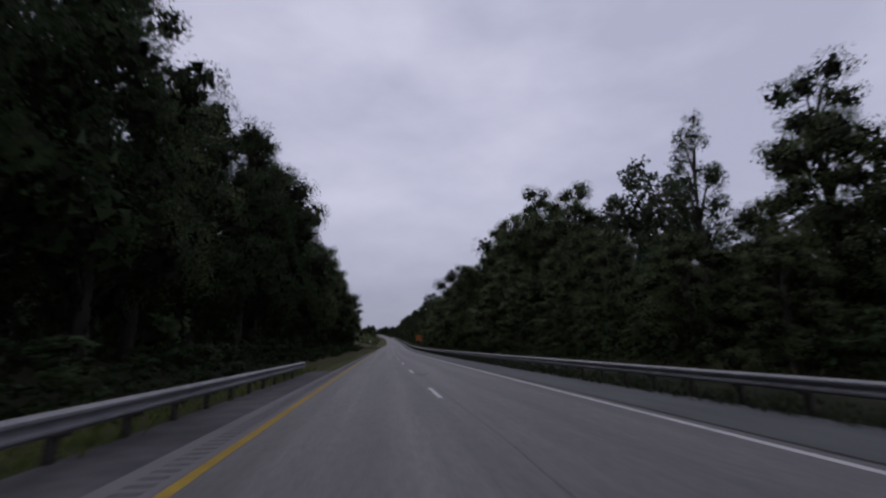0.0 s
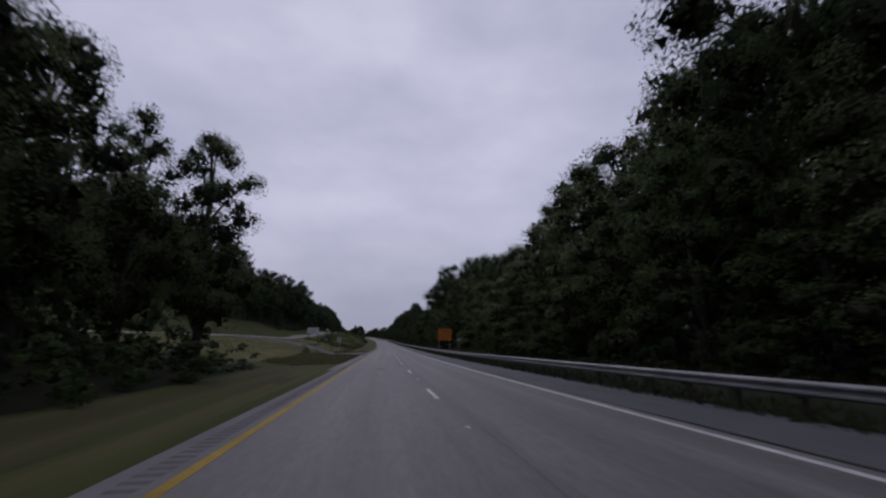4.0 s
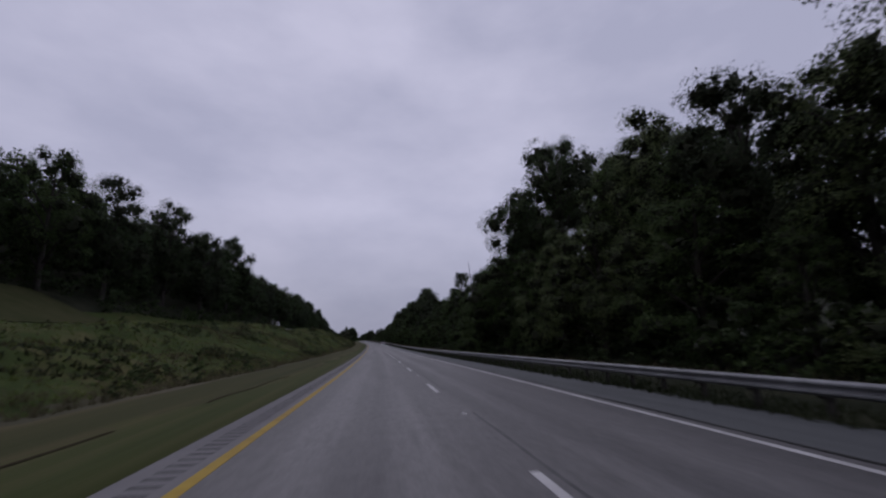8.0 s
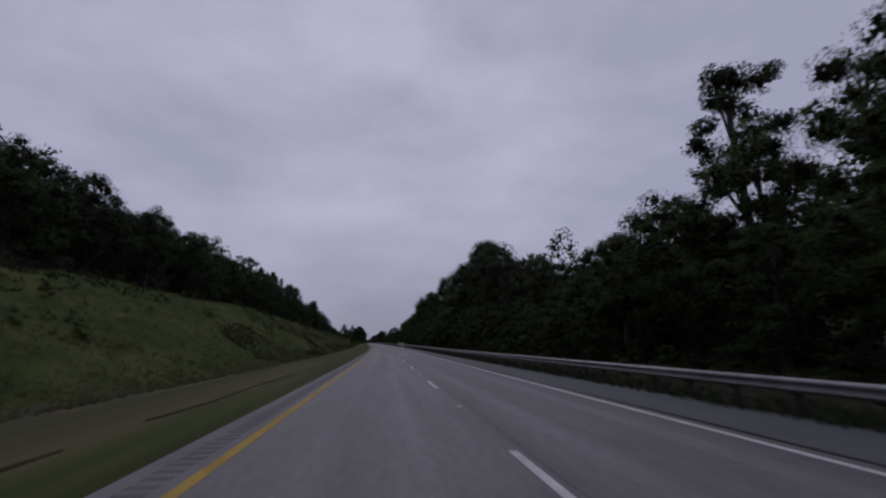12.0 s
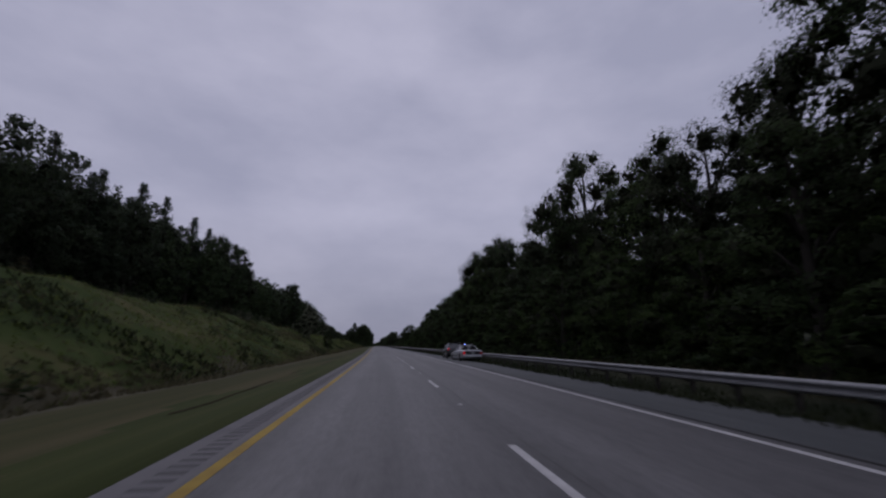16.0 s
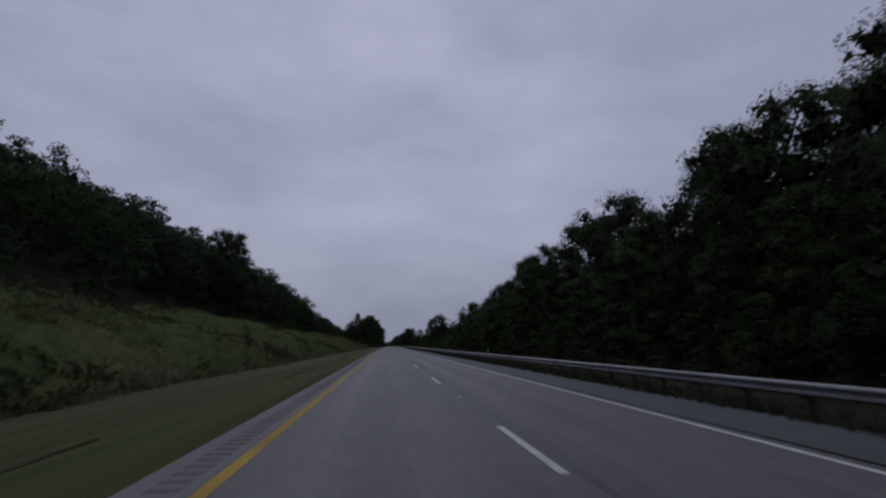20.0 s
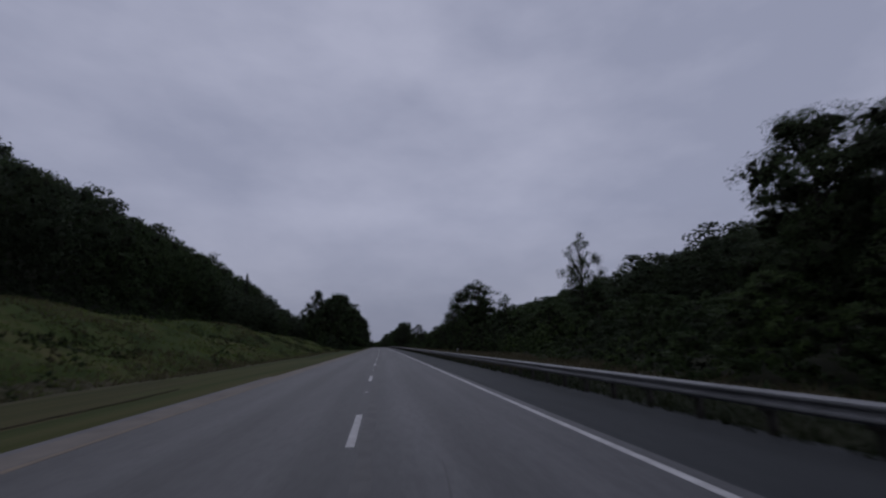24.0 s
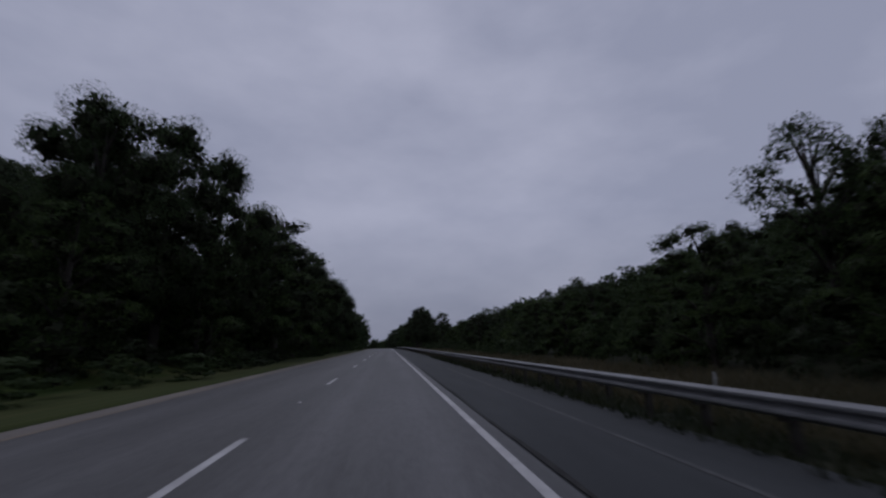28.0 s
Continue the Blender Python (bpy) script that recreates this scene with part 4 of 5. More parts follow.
scattered("weeds", [(342, -11.0, 0.85), (344.7, -11.1, 0.9)], "two small dark cedar seedlings at the foot of the bank", [NEEDLES])
scattered("weeds", [(183.0, -11.5, 1.1), (185.5, -12.2, 1.3), (188.0, -11.0, 0.9)], "dark bush on the grassy rise before the crossover", [LEAVES[0]])


def blades(name, places, label, mat, wide=0.02, count=3):
    """Tufts of a few leaning blades; places: (s, x, height)."""
    r = np.random.default_rng(len(places))
    base = np.array([spot(s, x) for s, x, h in places])
    h = np.array([q[2] for q in places])
    n = len(places)
    out = []
    for k in range(count):
        a = r.uniform(0, 2 * np.pi, n)
        lean = r.uniform(0.3, 1.3, n) * h
        side = np.stack([-np.sin(a), np.cos(a), np.zeros(n)], 1) * (wide * r.uniform(0.7, 1.6, n))[:, None]
        way = np.stack([np.cos(a), np.sin(a), np.zeros(n)], 1)
        foot = base + way * (r.uniform(0.0, 0.5, n) * h)[:, None]
        tip = foot + way * lean[:, None] + np.array([0, 0, 1]) * (h * r.uniform(0.6, 1.0, n))[:, None]
        out.append(np.stack([foot - side, foot + side, tip], 1))
    tagged(new(name, loose_mesh(name, np.concatenate(out), mat)), label, "grass", kind="stuff")


r = random.Random(21)


# offset, near edge and far edge of its paving
CROSS = ((-28.0, 198.5, 206.5), (-26.5, 199.5, 207.0), (-25.0, 200.6, 207.6), (-23.5, 201.8, 208.8), (-22.0, 203.0, 211.5), (-20.5, 204.0, 217.0), (-19.2, 204.6, 223.5), (-18.0, 205.0, 226.0), (-16.5, 205.2, 221.5), (-15.0, 205.0, 217.0), (-13.5, 204.4, 214.6), (-12.0, 203.5, 213.0), (-10.5, 202.2, 212.4), (-9.4, 201.0, 212.5), (-8.4, 199.8, 213.0), (-7.4, 198.4, 213.8), (-6.5, 197.0, 215.0), (-5.7, 195.4, 217.4), (-5.0, 193.0, 221.0), (-4.47, 190.0, 224.0))


def on_crossing(s, x):
    return any(abs(x - q) < 1.1 and a - 0.3 < s < b + 0.3 for q, a, b in CROSS)


tall = [(s, x, h * (0.5 + 0.9 * abs(noise.noise((s * 0.1, x * 0.3, 1))))) for s, x, h in ((r.uniform(165, 858), -10.4 - 15 * r.random() ** 1.2, r.uniform(0.16, 0.42)) for i in range(80000)) if not on_crossing(s, x)]
hay = [(s, x, 0.4 * h) for s, x, h in tall[::2] if s < 250]
tall = [q for q in tall if q[0] >= 250]
blades("grass", hay, "short dry stalks left on the cut hay field", SEEDS, 0.03)
blades("grass", [q for i, q in enumerate(tall) if i % 5 and (q[0] > 600 or i % 3)], "tall green roadside grass on the median bank", BLADES, 0.035)
rough = [(r.uniform(160, 224), r.uniform(-11.5, -5.0), r.uniform(0.08, 0.30)) for i in range(26000)]
rough = [q for q in rough if not (192 < q[0] < 222 and q[1] > -6.0) and not on_crossing(q[0], q[1])]
blades("grass", rough[::4], "rough green grass beside the crossover", BLADES, 0.014)
blades("grass", [q for i, q in enumerate(rough) if i % 4], "rough dry grass beside the crossover", STRAW, 0.014)
blades("grass", [(s, x + 0.8 * noise.noise((s * 0.11, 1.0, 8.0)), h) for s, x, h in ((r.uniform(222, 858), -9.9 - abs(r.gauss(0, 0.9)), r.uniform(0.12, 0.38)) for i in range(14000))], "dry fringe of the median grass above the mown strip", SEEDS, 0.025)
blades("grass", [q for i, q in enumerate(tall) if not (i % 5 and (q[0] > 600 or i % 3))], "dry seed heads in the tall median grass", SEEDS, 0.025)
drift = [q for q in tall if noise.noise((q[0] * 0.055, q[1] * 0.16, 31.0)) > (0.10 if 430 < q[0] < 575 else 0.24)]
blades("grass", [(s, x + 0.05, 1.35 * h) for s, x, h in drift], "drifts of tall brown grass on the median bank", STRAW, 0.03)
dark = [q for q in tall if noise.noise((q[0] * 0.09, q[1] * 0.22, 57.0)) > 0.28]
blades("grass", [(s, x - 0.05, 1.5 * h) for s, x, h in dark], "dark rank weeds among the median grass", WEEDS, 0.045)
clumps = []
while len(clumps) < 520:
    a, b = r.uniform(225, 855), -10.3 - 13 * r.random() ** 1.9
    for k in range(r.randrange(1, 5)):
        clumps.append((a + r.gauss(0, 1.6), min(-10.2, b + r.gauss(0, 0.7)), r.uniform(0.3, 1.05)))
scattered("weeds", clumps, "dark clumps of tall weeds in the median grass", [LEAVES[0], LEAVES[1], WEED_STALKS])
scattered("weeds", [(r.uniform(300, 720), r.uniform(-25.5, -21), r.uniform(0.6, 1.5)) for i in range(110)], "shaggy brush along the top of the median bank", [LEAVES[2], WEED_STALKS])
scattered("weeds", [(a + r.uniform(-1.5, 1.5), -22.5 + r.uniform(-1.5, 1), r.uniform(1.0, 1.9)) for a in (552, 556, 561, 569, 575, 627, 634) for k in range(2)], "pale grey-green shrubs on the crest of the bank", [PALE_SHRUB])
rut = random.Random(8)
s = 228.0
while s < 735:
    far = s + rut.uniform(4, 16)
    x, seed, secs = -6.35 + rut.uniform(-0.25, 0.25), rut.uniform(0, 90), []
    for i in range(int((far - s) / 0.5)):
        a = s + 0.5 * i
        c, w = x + 0.25 * noise.noise((a * 0.3, seed, 0)), 0.03 + 0.14 * abs(noise.noise((a * 0.5, seed, 4)))
        secs.append([spot(a, c - w, 0.012), spot(a, c, 0.03), spot(a, c + w, 0.012)])
    v, f = lofted(secs)
    part("dirt_rut", mesh("dirt_rut", v, f, RUT), ground, "bare brown dirt scraped open along the mown strip")
    s = far + rut.uniform(1, 14)
blades("grass", [(r.uniform(-5, 690) if i < 32000 else r.uniform(690, 900), (6.55 if i < 32000 else 7.1) + 3.6 * r.random() ** 1.3, r.uniform(0.12, 0.45)) for i in range(42000)], "weeds growing under the guardrail", WEEDS, 0.022)
blades("grass", [(r.uniform(-5, 775), r.uniform(12.0, 15), r.uniform(0.3, 0.9)) for i in range(14000)], "dry grass strip behind the guardrail", STRAW, 0.022)
blades("grass", [(r.uniform(-40, 30), r.uniform(-8, -5.9), r.uniform(0.2, 0.6)) for i in range(1200)], "weeds behind the median guardrail", BLADES, 0.02)
blades("grass", [(r.uniform(752, 1010), r.uniform(8.6, 16.0), r.uniform(0.35, 0.9)) for i in range(26000)], "tall dry grass between the guardrail and the woods", STRAW, 0.022)

# ---- guardrails ----
BEAM = ((0.0, 0.40), (0.015, 0.415), (0.075, 0.45), (0.08, 0.475), (0.075, 0.50), (0.01, 0.535), (0.005, 0.56), (0.01, 0.585), (0.075, 0.62), (0.08, 0.645), (0.075, 0.67), (0.015, 0.705), (0.0, 0.72))


def guardrail(s0, s1, off, side, label, ended=False):
    """A run of W-beam rail; side: -1 when the road lies to its left, 1 when to its right."""
    ob = new("guardrail")
    x = off(s0)
    base = P(s0, x)
    ob.matrix_basis = Matrix.Translation(base)
    tagged(ob, label, "guardrail", "guardrails along the highway")
    n = max(1, int(round((s1 - s0) / 3.81)))
    secs = []
    for i in range(n + 1):
        s = s0 + (s1 - s0) * i / n
        z = -0.07
        front = [P(s, off(s) + side * d, z + h) - base for d, h in BEAM]
        back = [P(s, off(s) + side * (d - 0.004), z + h) - base for d, h in reversed(BEAM)]
        secs.append(front + back)
    v, f = lofted(secs, True)
    part("beam", mesh("beam", v, f, STEEL), ob)
    post = mesh("post", *box_mesh(0.10, 0.15, 1.0), POST)
    block = mesh("blockout", *box_mesh(0.10, 0.15, 0.34), POST)
    for i in range(int((s1 - s0) / 1.905)):
        s = s0 + 0.95 + i * 1.905
        q = turned(s, off(s) - side * 0.26, -0.43)
        a = part("post", post, ob)
        a.matrix_basis = Matrix.Translation(-base) @ q
        b = part("blockout", block, ob)
        b.matrix_basis = Matrix.Translation(-base) @ turned(s, off(s) - side * 0.10, 0.26)
    if ended:
        v, f = lofted([[P(s1, x + side * d, h - 0.07) - base for d, h in BEAM], [P(s1 + 0.35, x - side * 0.25 + side * d * 0.6, h - 0.07) - base for d, h in BEAM], [P(s1 + 0.3, x - side * 0.45, h - 0.07) - base for d, h in BEAM]])
        part("end_terminal", mesh("end_terminal", v, f, STEEL), ob, "flared galvanised end piece")
    return ob


def box_mesh(w, d, h, bevel=0.008):
    bm = bmesh.new()
    bmesh.ops.create_cube(bm, size=1.0, matrix=Matrix.Translation((0, 0, h / 2)) @ Matrix.Diagonal((w, d, h, 1)))
    bmesh.ops.bevel(bm, geom=bm.edges[:], offset=bevel, segments=1, affect="EDGES")
    v, f = [tuple(q.co) for q in bm.verts], [tuple(q.index for q in p.verts) for p in bm.faces]
    bm.free()
    return v, f


def right_rail(s):
    return table_at(((0, 7.05), (300, 7.05), (450, 7.5), (570, 7.5), (720, 6.85), (797, 7.2), (850, 7.6), (1000, 7.6)), s)


def left_rail(s):
    return -5.7


s = -38.1
while s < 1060:
    guardrail(s, s + 38.1, right_rail, -1, "weathered galvanised W-beam guardrail on dark posts beside the shoulder")
    s += 38.1
guardrail(-40.0, 23.6, left_rail, 1, "galvanised W-beam guardrail that ends at the median", ended=True)

# ---- more materials ----
CAR_SILVER = material("silver_grey_car_paint", ((0.40, 0.42, 0.45), (0.45, 0.465, 0.495)), scale=1.5, rough=0.32, metal=0.3, spec=0.5)
CAR_DARK = material("dark_blue_car_paint", ((0.010, 0.012, 0.018), (0.014, 0.016, 0.024)), scale=1.5, rough=0.25, spec=0.5)
TRIM = material("black_trim", ((0.010, 0.010, 0.011), (0.018, 0.018, 0.019)), scale=6, rough=0.55)
RUBBER = material("tyre_rubber", ((0.010, 0.010, 0.010), (0.022, 0.021, 0.020)), scale=9, rough=0.85)
RIM = material("steel_rim", ((0.30, 0.30, 0.31), (0.42, 0.42, 0.43)), scale=5, rough=0.4, metal=0.6)
CONCRETE = material("pale_concrete", ((0.30, 0.29, 0.28), (0.42, 0.41, 0.39)), scale=2, detail=7, rough=0.9, coarse=0.2)
SIGN_ORANGE = material("orange_sign_sheeting", ((0.32, 0.10, 0.010), (0.39, 0.12, 0.013)), scale=1.5, rough=0.5)
SIGN_WHITE = material("white_sign_sheeting", ((0.30, 0.31, 0.315), (0.38, 0.385, 0.39)), scale=2, rough=0.5)
SIGN_GREEN = material("pale_green_sign_sheeting", ((0.10, 0.16, 0.12), (0.16, 0.22, 0.17)), scale=0.6, rough=0.5)
INK = material("sign_ink", ((0.035, 0.014, 0.006), (0.06, 0.022, 0.008)), scale=8, rough=0.6)
INK_GREY = material("faded_sign_ink", ((0.12, 0.12, 0.12), (0.18, 0.18, 0.18)), scale=8, rough=0.6)
TRACTOR = material("dark_green_enamel", ((0.012, 0.028, 0.012), (0.022, 0.042, 0.018)), scale=2, rough=0.4)
SEAT = material("dark_seat_cloth", ((0.015, 0.015, 0.017), (0.03, 0.03, 0.032)), scale=12, rough=0.95)


def glowing(name, colour, strength, base):
    m = bpy.data.materials.new(name)
    m.use_nodes = True
    q = m.node_tree.nodes["Principled BSDF"]
    q.inputs["Base Color"].default_value = (*base, 1)
    q.inputs["Roughness"].default_value = 0.2
    q.inputs["Emission Color"].default_value, q.inputs["Emission Strength"].default_value = (*colour, 1), strength
    return m


RED_LAMP = glowing("lit_tail_lamp", (1.0, 0.02, 0.04), 0.30, (0.35, 0.01, 0.015))
RED_DULL = glowing("tail_lamp_lens", (1.0, 0.02, 0.04), 0.06, (0.25, 0.012, 0.015))
BLUE_LAMP = glowing("flashing_blue_lamp", (0.16, 0.25, 1.0), 20.0, (0.05, 0.08, 0.5))
LENS = material("clear_lamp_lens", ((0.5, 0.5, 0.52), (0.6, 0.6, 0.62)), scale=4, rough=0.1, spec=0.6)
GLASS = bpy.data.materials.new("tinted_glass")
GLASS.use_nodes = True
for key, value in (("Base Color", (0.014, 0.016, 0.02, 1)), ("Roughness", 0.04), ("Transmission Weight", 0.25), ("IOR", 1.85)):
    GLASS.node_tree.nodes["Principled BSDF"].inputs[key].default_value = value


# ---- small shapes ----
def box(w, d, h, at=(0, 0, 0), bevel=0.01):
    v, f = box_mesh(w, d, h, min(bevel, 0.3 * min(w, d, h)))
    return [(x + at[0], y + at[1], z + at[2]) for x, y, z in v], f


def slab(corners, thick):
    """A flat pane of four corners with thickness."""
    c = [Vector(p) for p in corners]
    n = (c[1] - c[0]).cross(c[2] - c[0]).normalized() * thick
    return [*c, *[p - n for p in c]], [(0, 1, 2, 3), (7, 6, 5, 4), (0, 4, 5, 1), (1, 5, 6, 2), (2, 6, 7, 3), (3, 7, 4, 0)]


def drum(r, wide, at, sides=20, hollow=0.0):
    """A drum with its axle along x and rounded shoulders."""
    prof = [(hollow, -wide / 2), (r * 0.90, -wide / 2), (r, -wide * 0.32), (r, wide * 0.32), (r * 0.90, wide / 2), (hollow, wide / 2)]
    secs = [[(at[0] + x, at[1] + q * math.cos(2 * math.pi * k / sides), at[2] + q * math.sin(2 * math.pi * k / sides)) for q, x in prof] for k in range(sides + 1)]
    return lofted(secs)


def thing(name, m, label, category, group=""):
    ob = new(name)
    ob.matrix_basis = m
    return tagged(ob, label, category, group)


def piece(name, vf, mat, parent, label="", smooth=False):
    return part(name, mesh(name, vf[0], vf[1], mat, smooth=smooth), parent, label)


# ---- motor cars ----
def wheel(parent, x, y, r, side, spokes=10):
    w = new("wheel")
    w.parent = parent
    piece("tyre", drum(r, 0.21, (x, y, r), 22, r * 0.62), RUBBER, w, smooth=False)
    parts = [drum(r * 0.63, 0.18, (x, y, r), 20)]
    for k in range(spokes):
        a = 2 * math.pi * k / spokes
        parts.append(box(0.03, 0.035, 0.05, (x + side * 0.092, y + r * 0.46 * math.cos(a), r - 0.025 + r * 0.46 * math.sin(a)), 0.006))
    parts.append(drum(r * 0.16, 0.21, (x + side * 0.01, y, r), 12))
    piece("rim", joined(parts), RIM, w, "pale steel wheel disc")
    return w


def hull(stations):
    secs = []
    for y, w, lo, hi in stations:
        right = [(0.90 * w, lo), (0.985 * w, lo + 0.10), (w, lo + 0.30 * (hi - lo) + 0.06), (0.998 * w, lo + 0.62 * (hi - lo)), (0.988 * w, hi - 0.065), (0.955 * w, hi - 0.012), (0.88 * w, hi + 0.012), (0.5 * w, hi + 0.03)]
        ring = [Vector((x, y, z)) for x, z in right] + [Vector((0, y, hi + 0.038))] + [Vector((-x, y, z)) for x, z in reversed(right)]
        secs.append(ring)
    return lofted(secs, True)


def motor_car(name, m, label, paint, stations, cabin, axles, r, roof_paint, doors):
    """cabin: (rear, front, half-width and height at the belt; the same at the roof)."""
    car = thing(name, m, label, "car", "vehicles on the shoulder")
    piece("body", hull(stations), paint, car, smooth=True)
    (a0, a1, aw, az), (b0, b1, bw, bz) = cabin
    low = {"rl": (-aw, a0, az), "rr": (aw, a0, az), "fl": (-aw, a1, az), "fr": (aw, a1, az)}
    top = {"rl": (-bw, b0, bz), "rr": (bw, b0, bz), "fl": (-bw, b1, bz), "fr": (bw, b1, bz)}
    piece("rear_window", slab([low["rl"], low["rr"], top["rr"], top["rl"]], 0.006), GLASS, car, "tinted rear window")
    piece("windscreen", slab([low["fr"], low["fl"], top["fl"], top["fr"]], 0.006), GLASS, car, "tinted windscreen")
    marks = doors
    for sign, l, t in ((-1, ("rl", "fl"), ("rl", "fl")), (1, ("rr", "fr"), ("rr", "fr"))):
        for k0, k1 in zip(marks, marks[1:]):
            q = [Vector(low[l[0]]).lerp(Vector(low[l[1]]), k0), Vector(low[l[0]]).lerp(Vector(low[l[1]]), k1), Vector(top[t[0]]).lerp(Vector(top[t[1]]), k1), Vector(top[t[0]]).lerp(Vector(top[t[1]]), k0)]
            piece("side_window", slab(q if sign > 0 else q[::-1], 0.006), GLASS, car)
        for k in marks:
            p0 = Vector(low[l[0]]).lerp(Vector(low[l[1]]), k) + Vector((sign * 0.008, 0, 0))
            p1 = Vector(top[t[0]]).lerp(Vector(top[t[1]]), k) + Vector((sign * 0.008, 0, 0))
            piece("pillar", tube([p0, p0.lerp(p1, 0.5), p1], [0.035, 0.033, 0.03], 6), roof_paint, car)
    secs = []
    for i in range(7):
        k = i / 6
        y = b0 - 0.05 + (b1 - b0 + 0.1) * k
        h = bz + 0.045 * math.sin(math.pi * (0.12 + 0.76 * k))
        secs.append([Vector((x * bw * 1.04, y, h + (0.035 * (1 - x * x)))) for x in (-1, -0.6, 0, 0.6, 1)] + [Vector((x * bw * 1.04, y, h - 0.03)) for x in (1, 0, -1)])
    piece("roof", lofted(secs, True), roof_paint, car, smooth=True)
    for y in axles:
        for sign in (-1, 1):
            wide = max(w for yy, w, lo, hi in stations if abs(yy - y) < 1.0)
            # the hull is uncut: an added black disc stands for the wheel well's shade
            piece("wheel_well_disc", drum(r * 1.17, 0.10, (sign * (wide - 0.044), y, r * 1.04), 22), TRIM, car, "black disc standing in for the shaded wheel well")
            wheel(car, sign * (wide - 0.072), y, r, sign)
    mid = (a0 + a1) / 2
    for y in (mid - 0.75, mid + 0.35):
        for x in (-0.36, 0.36):
            piece("seat", joined([box(0.5, 0.5, 0.28, (x, y, az - 0.45), 0.05), box(0.5, 0.14, 0.62, (x, y - 0.25, az - 0.30), 0.05), box(0.24, 0.1, 0.18, (x, y - 0.28, az + 0.30), 0.03)]), SEAT, car, "dark cloth seat")
    for sign in (-1, 1):
        piece("mirror", joined([box(0.17, 0.09, 0.13, (sign * (aw + 0.16), a1 - 0.42, az - 0.02), 0.03), box(0.12, 0.04, 0.04, (sign * (aw + 0.05), a1 - 0.40, az + 0.0), 0.01)]), TRIM, car, "black door mirror")
    return car


def door_details(car, wide, z, handles, seams, lo):
    for sign in (-1, 1):
        for y in handles:
            piece("door_handle", box(0.035, 0.20, 0.035, (sign * (wide + 0.008), y, z), 0.008), TRIM, car, "black door handle")
        for y in seams:
            piece("door_seam", box(0.006, 0.012, z - lo + 0.05, (sign * (wide - 0.001), y, lo), 0.002), TRIM, car)
        piece("side_moulding", box(0.016, seams[-1] - seams[0] + 0.3, 0.06, (sign * (wide + 0.003), (seams[0] + seams[-1]) / 2, lo + 0.22), 0.006), TRIM, car)


sedan_line = [(0.0, 0.80, 0.37, 0.90), (0.05, 0.885, 0.32, 0.955), (0.25, 0.945, 0.27, 0.985), (0.7, 0.975, 0.24, 1.0), (1.4, 0.985, 0.22, 1.005), (2.4, 0.99, 0.20, 0.985), (3.4, 0.99, 0.20, 0.965), (3.95, 0.98, 0.22, 0.95), (4.6, 0.965, 0.24, 0.885), (5.05, 0.92, 0.27, 0.80), (5.28, 0.82, 0.31, 0.70), (5.38, 0.66, 0.38, 0.60)]
police = motor_car("police_car", turned(525.45, 6.47, -0.10, 4.0), "silver-grey police saloon with a lit roof bar stopped on the shoulder", CAR_SILVER, sedan_line, ((1.15, 3.60, 0.90, 0.985), (1.80, 2.78, 0.68, 1.45)), (1.22, 4.13), 0.352, CAR_SILVER, (0.02, 0.26, 0.62, 0.98))
door_details(police, 0.99, 0.83, (1.95, 3.05), (1.62, 2.72, 3.78), 0.30)
piece("rear_panel", joined([box(1.40, 0.03, 0.23, (0, -0.004, 0.625), 0.01), box(1.46, 0.05, 0.075, (0, 0.012, 0.855), 0.015)]), TRIM, police, "black panel between the tail lamps")
for sign in (-1, 1):
    piece("tail_lamp", box(0.215, 0.20, 0.245, (sign * 0.80, 0.075, 0.62), 0.04), RED_LAMP if sign < 0 else RED_DULL, police, "lit red tail lamp" if sign < 0 else "dim red tail lamp")
    piece("sill", box(0.03, 2.1, 0.10, (sign * 0.972, 2.68, 0.20), 0.012), TRIM, police, "black lower sill")
    piece("headlamp", box(0.36, 0.12, 0.15, (sign * 0.66, 5.235, 0.55), 0.03), LENS, police, "clear headlamp")
plate = piece("number_plate", box(0.31, 0.015, 0.16, (0, -0.024, 0.65), 0.004), SIGN_WHITE, police, "pale number plate")
piece("plate_bar", box(0.20, 0.004, 0.045, (0, -0.033, 0.71), 0.001), INK_GREY, plate)
piece("rear_bumper", joined([box(1.82, 0.16, 0.20, (0, -0.02, 0.36), 0.05)]), CAR_SILVER, police)
piece("boot_lid_seam", box(1.36, 0.012, 0.012, (0, 0.30, 1.008), 0.003), TRIM, police)
bar = piece("light_bar", joined([box(1.16, 0.26, 0.09, (0, 2.30, 1.545), 0.03), box(0.9, 0.14, 0.06, (0, 2.30, 1.49), 0.01)]), TRIM, police, "low black roof light bar")
for x, mat in ((-0.20, BLUE_LAMP), (-0.50, RED_DULL), (0.50, LENS)):
    piece("lamp_module", box(0.075, 0.275, 0.06, (x, 2.30, 1.57), 0.02), mat, bar, "flashing blue lamp" if mat is BLUE_LAMP else "roof lamp lens")
for k in range(3):
    piece("door_badge", box(0.006, 0.05, 0.10 + 0.02 * (k % 2), (-0.994, 2.86 - 0.09 * k, 0.60), 0.002), INK_GREY, police, "small faded door emblem")
piece("aerial", tube([(0.3, 0.6, 1.02), (0.3, 0.55, 1.35), (0.3, 0.50, 1.62)], [0.006, 0.005, 0.003], 5), TRIM, police)

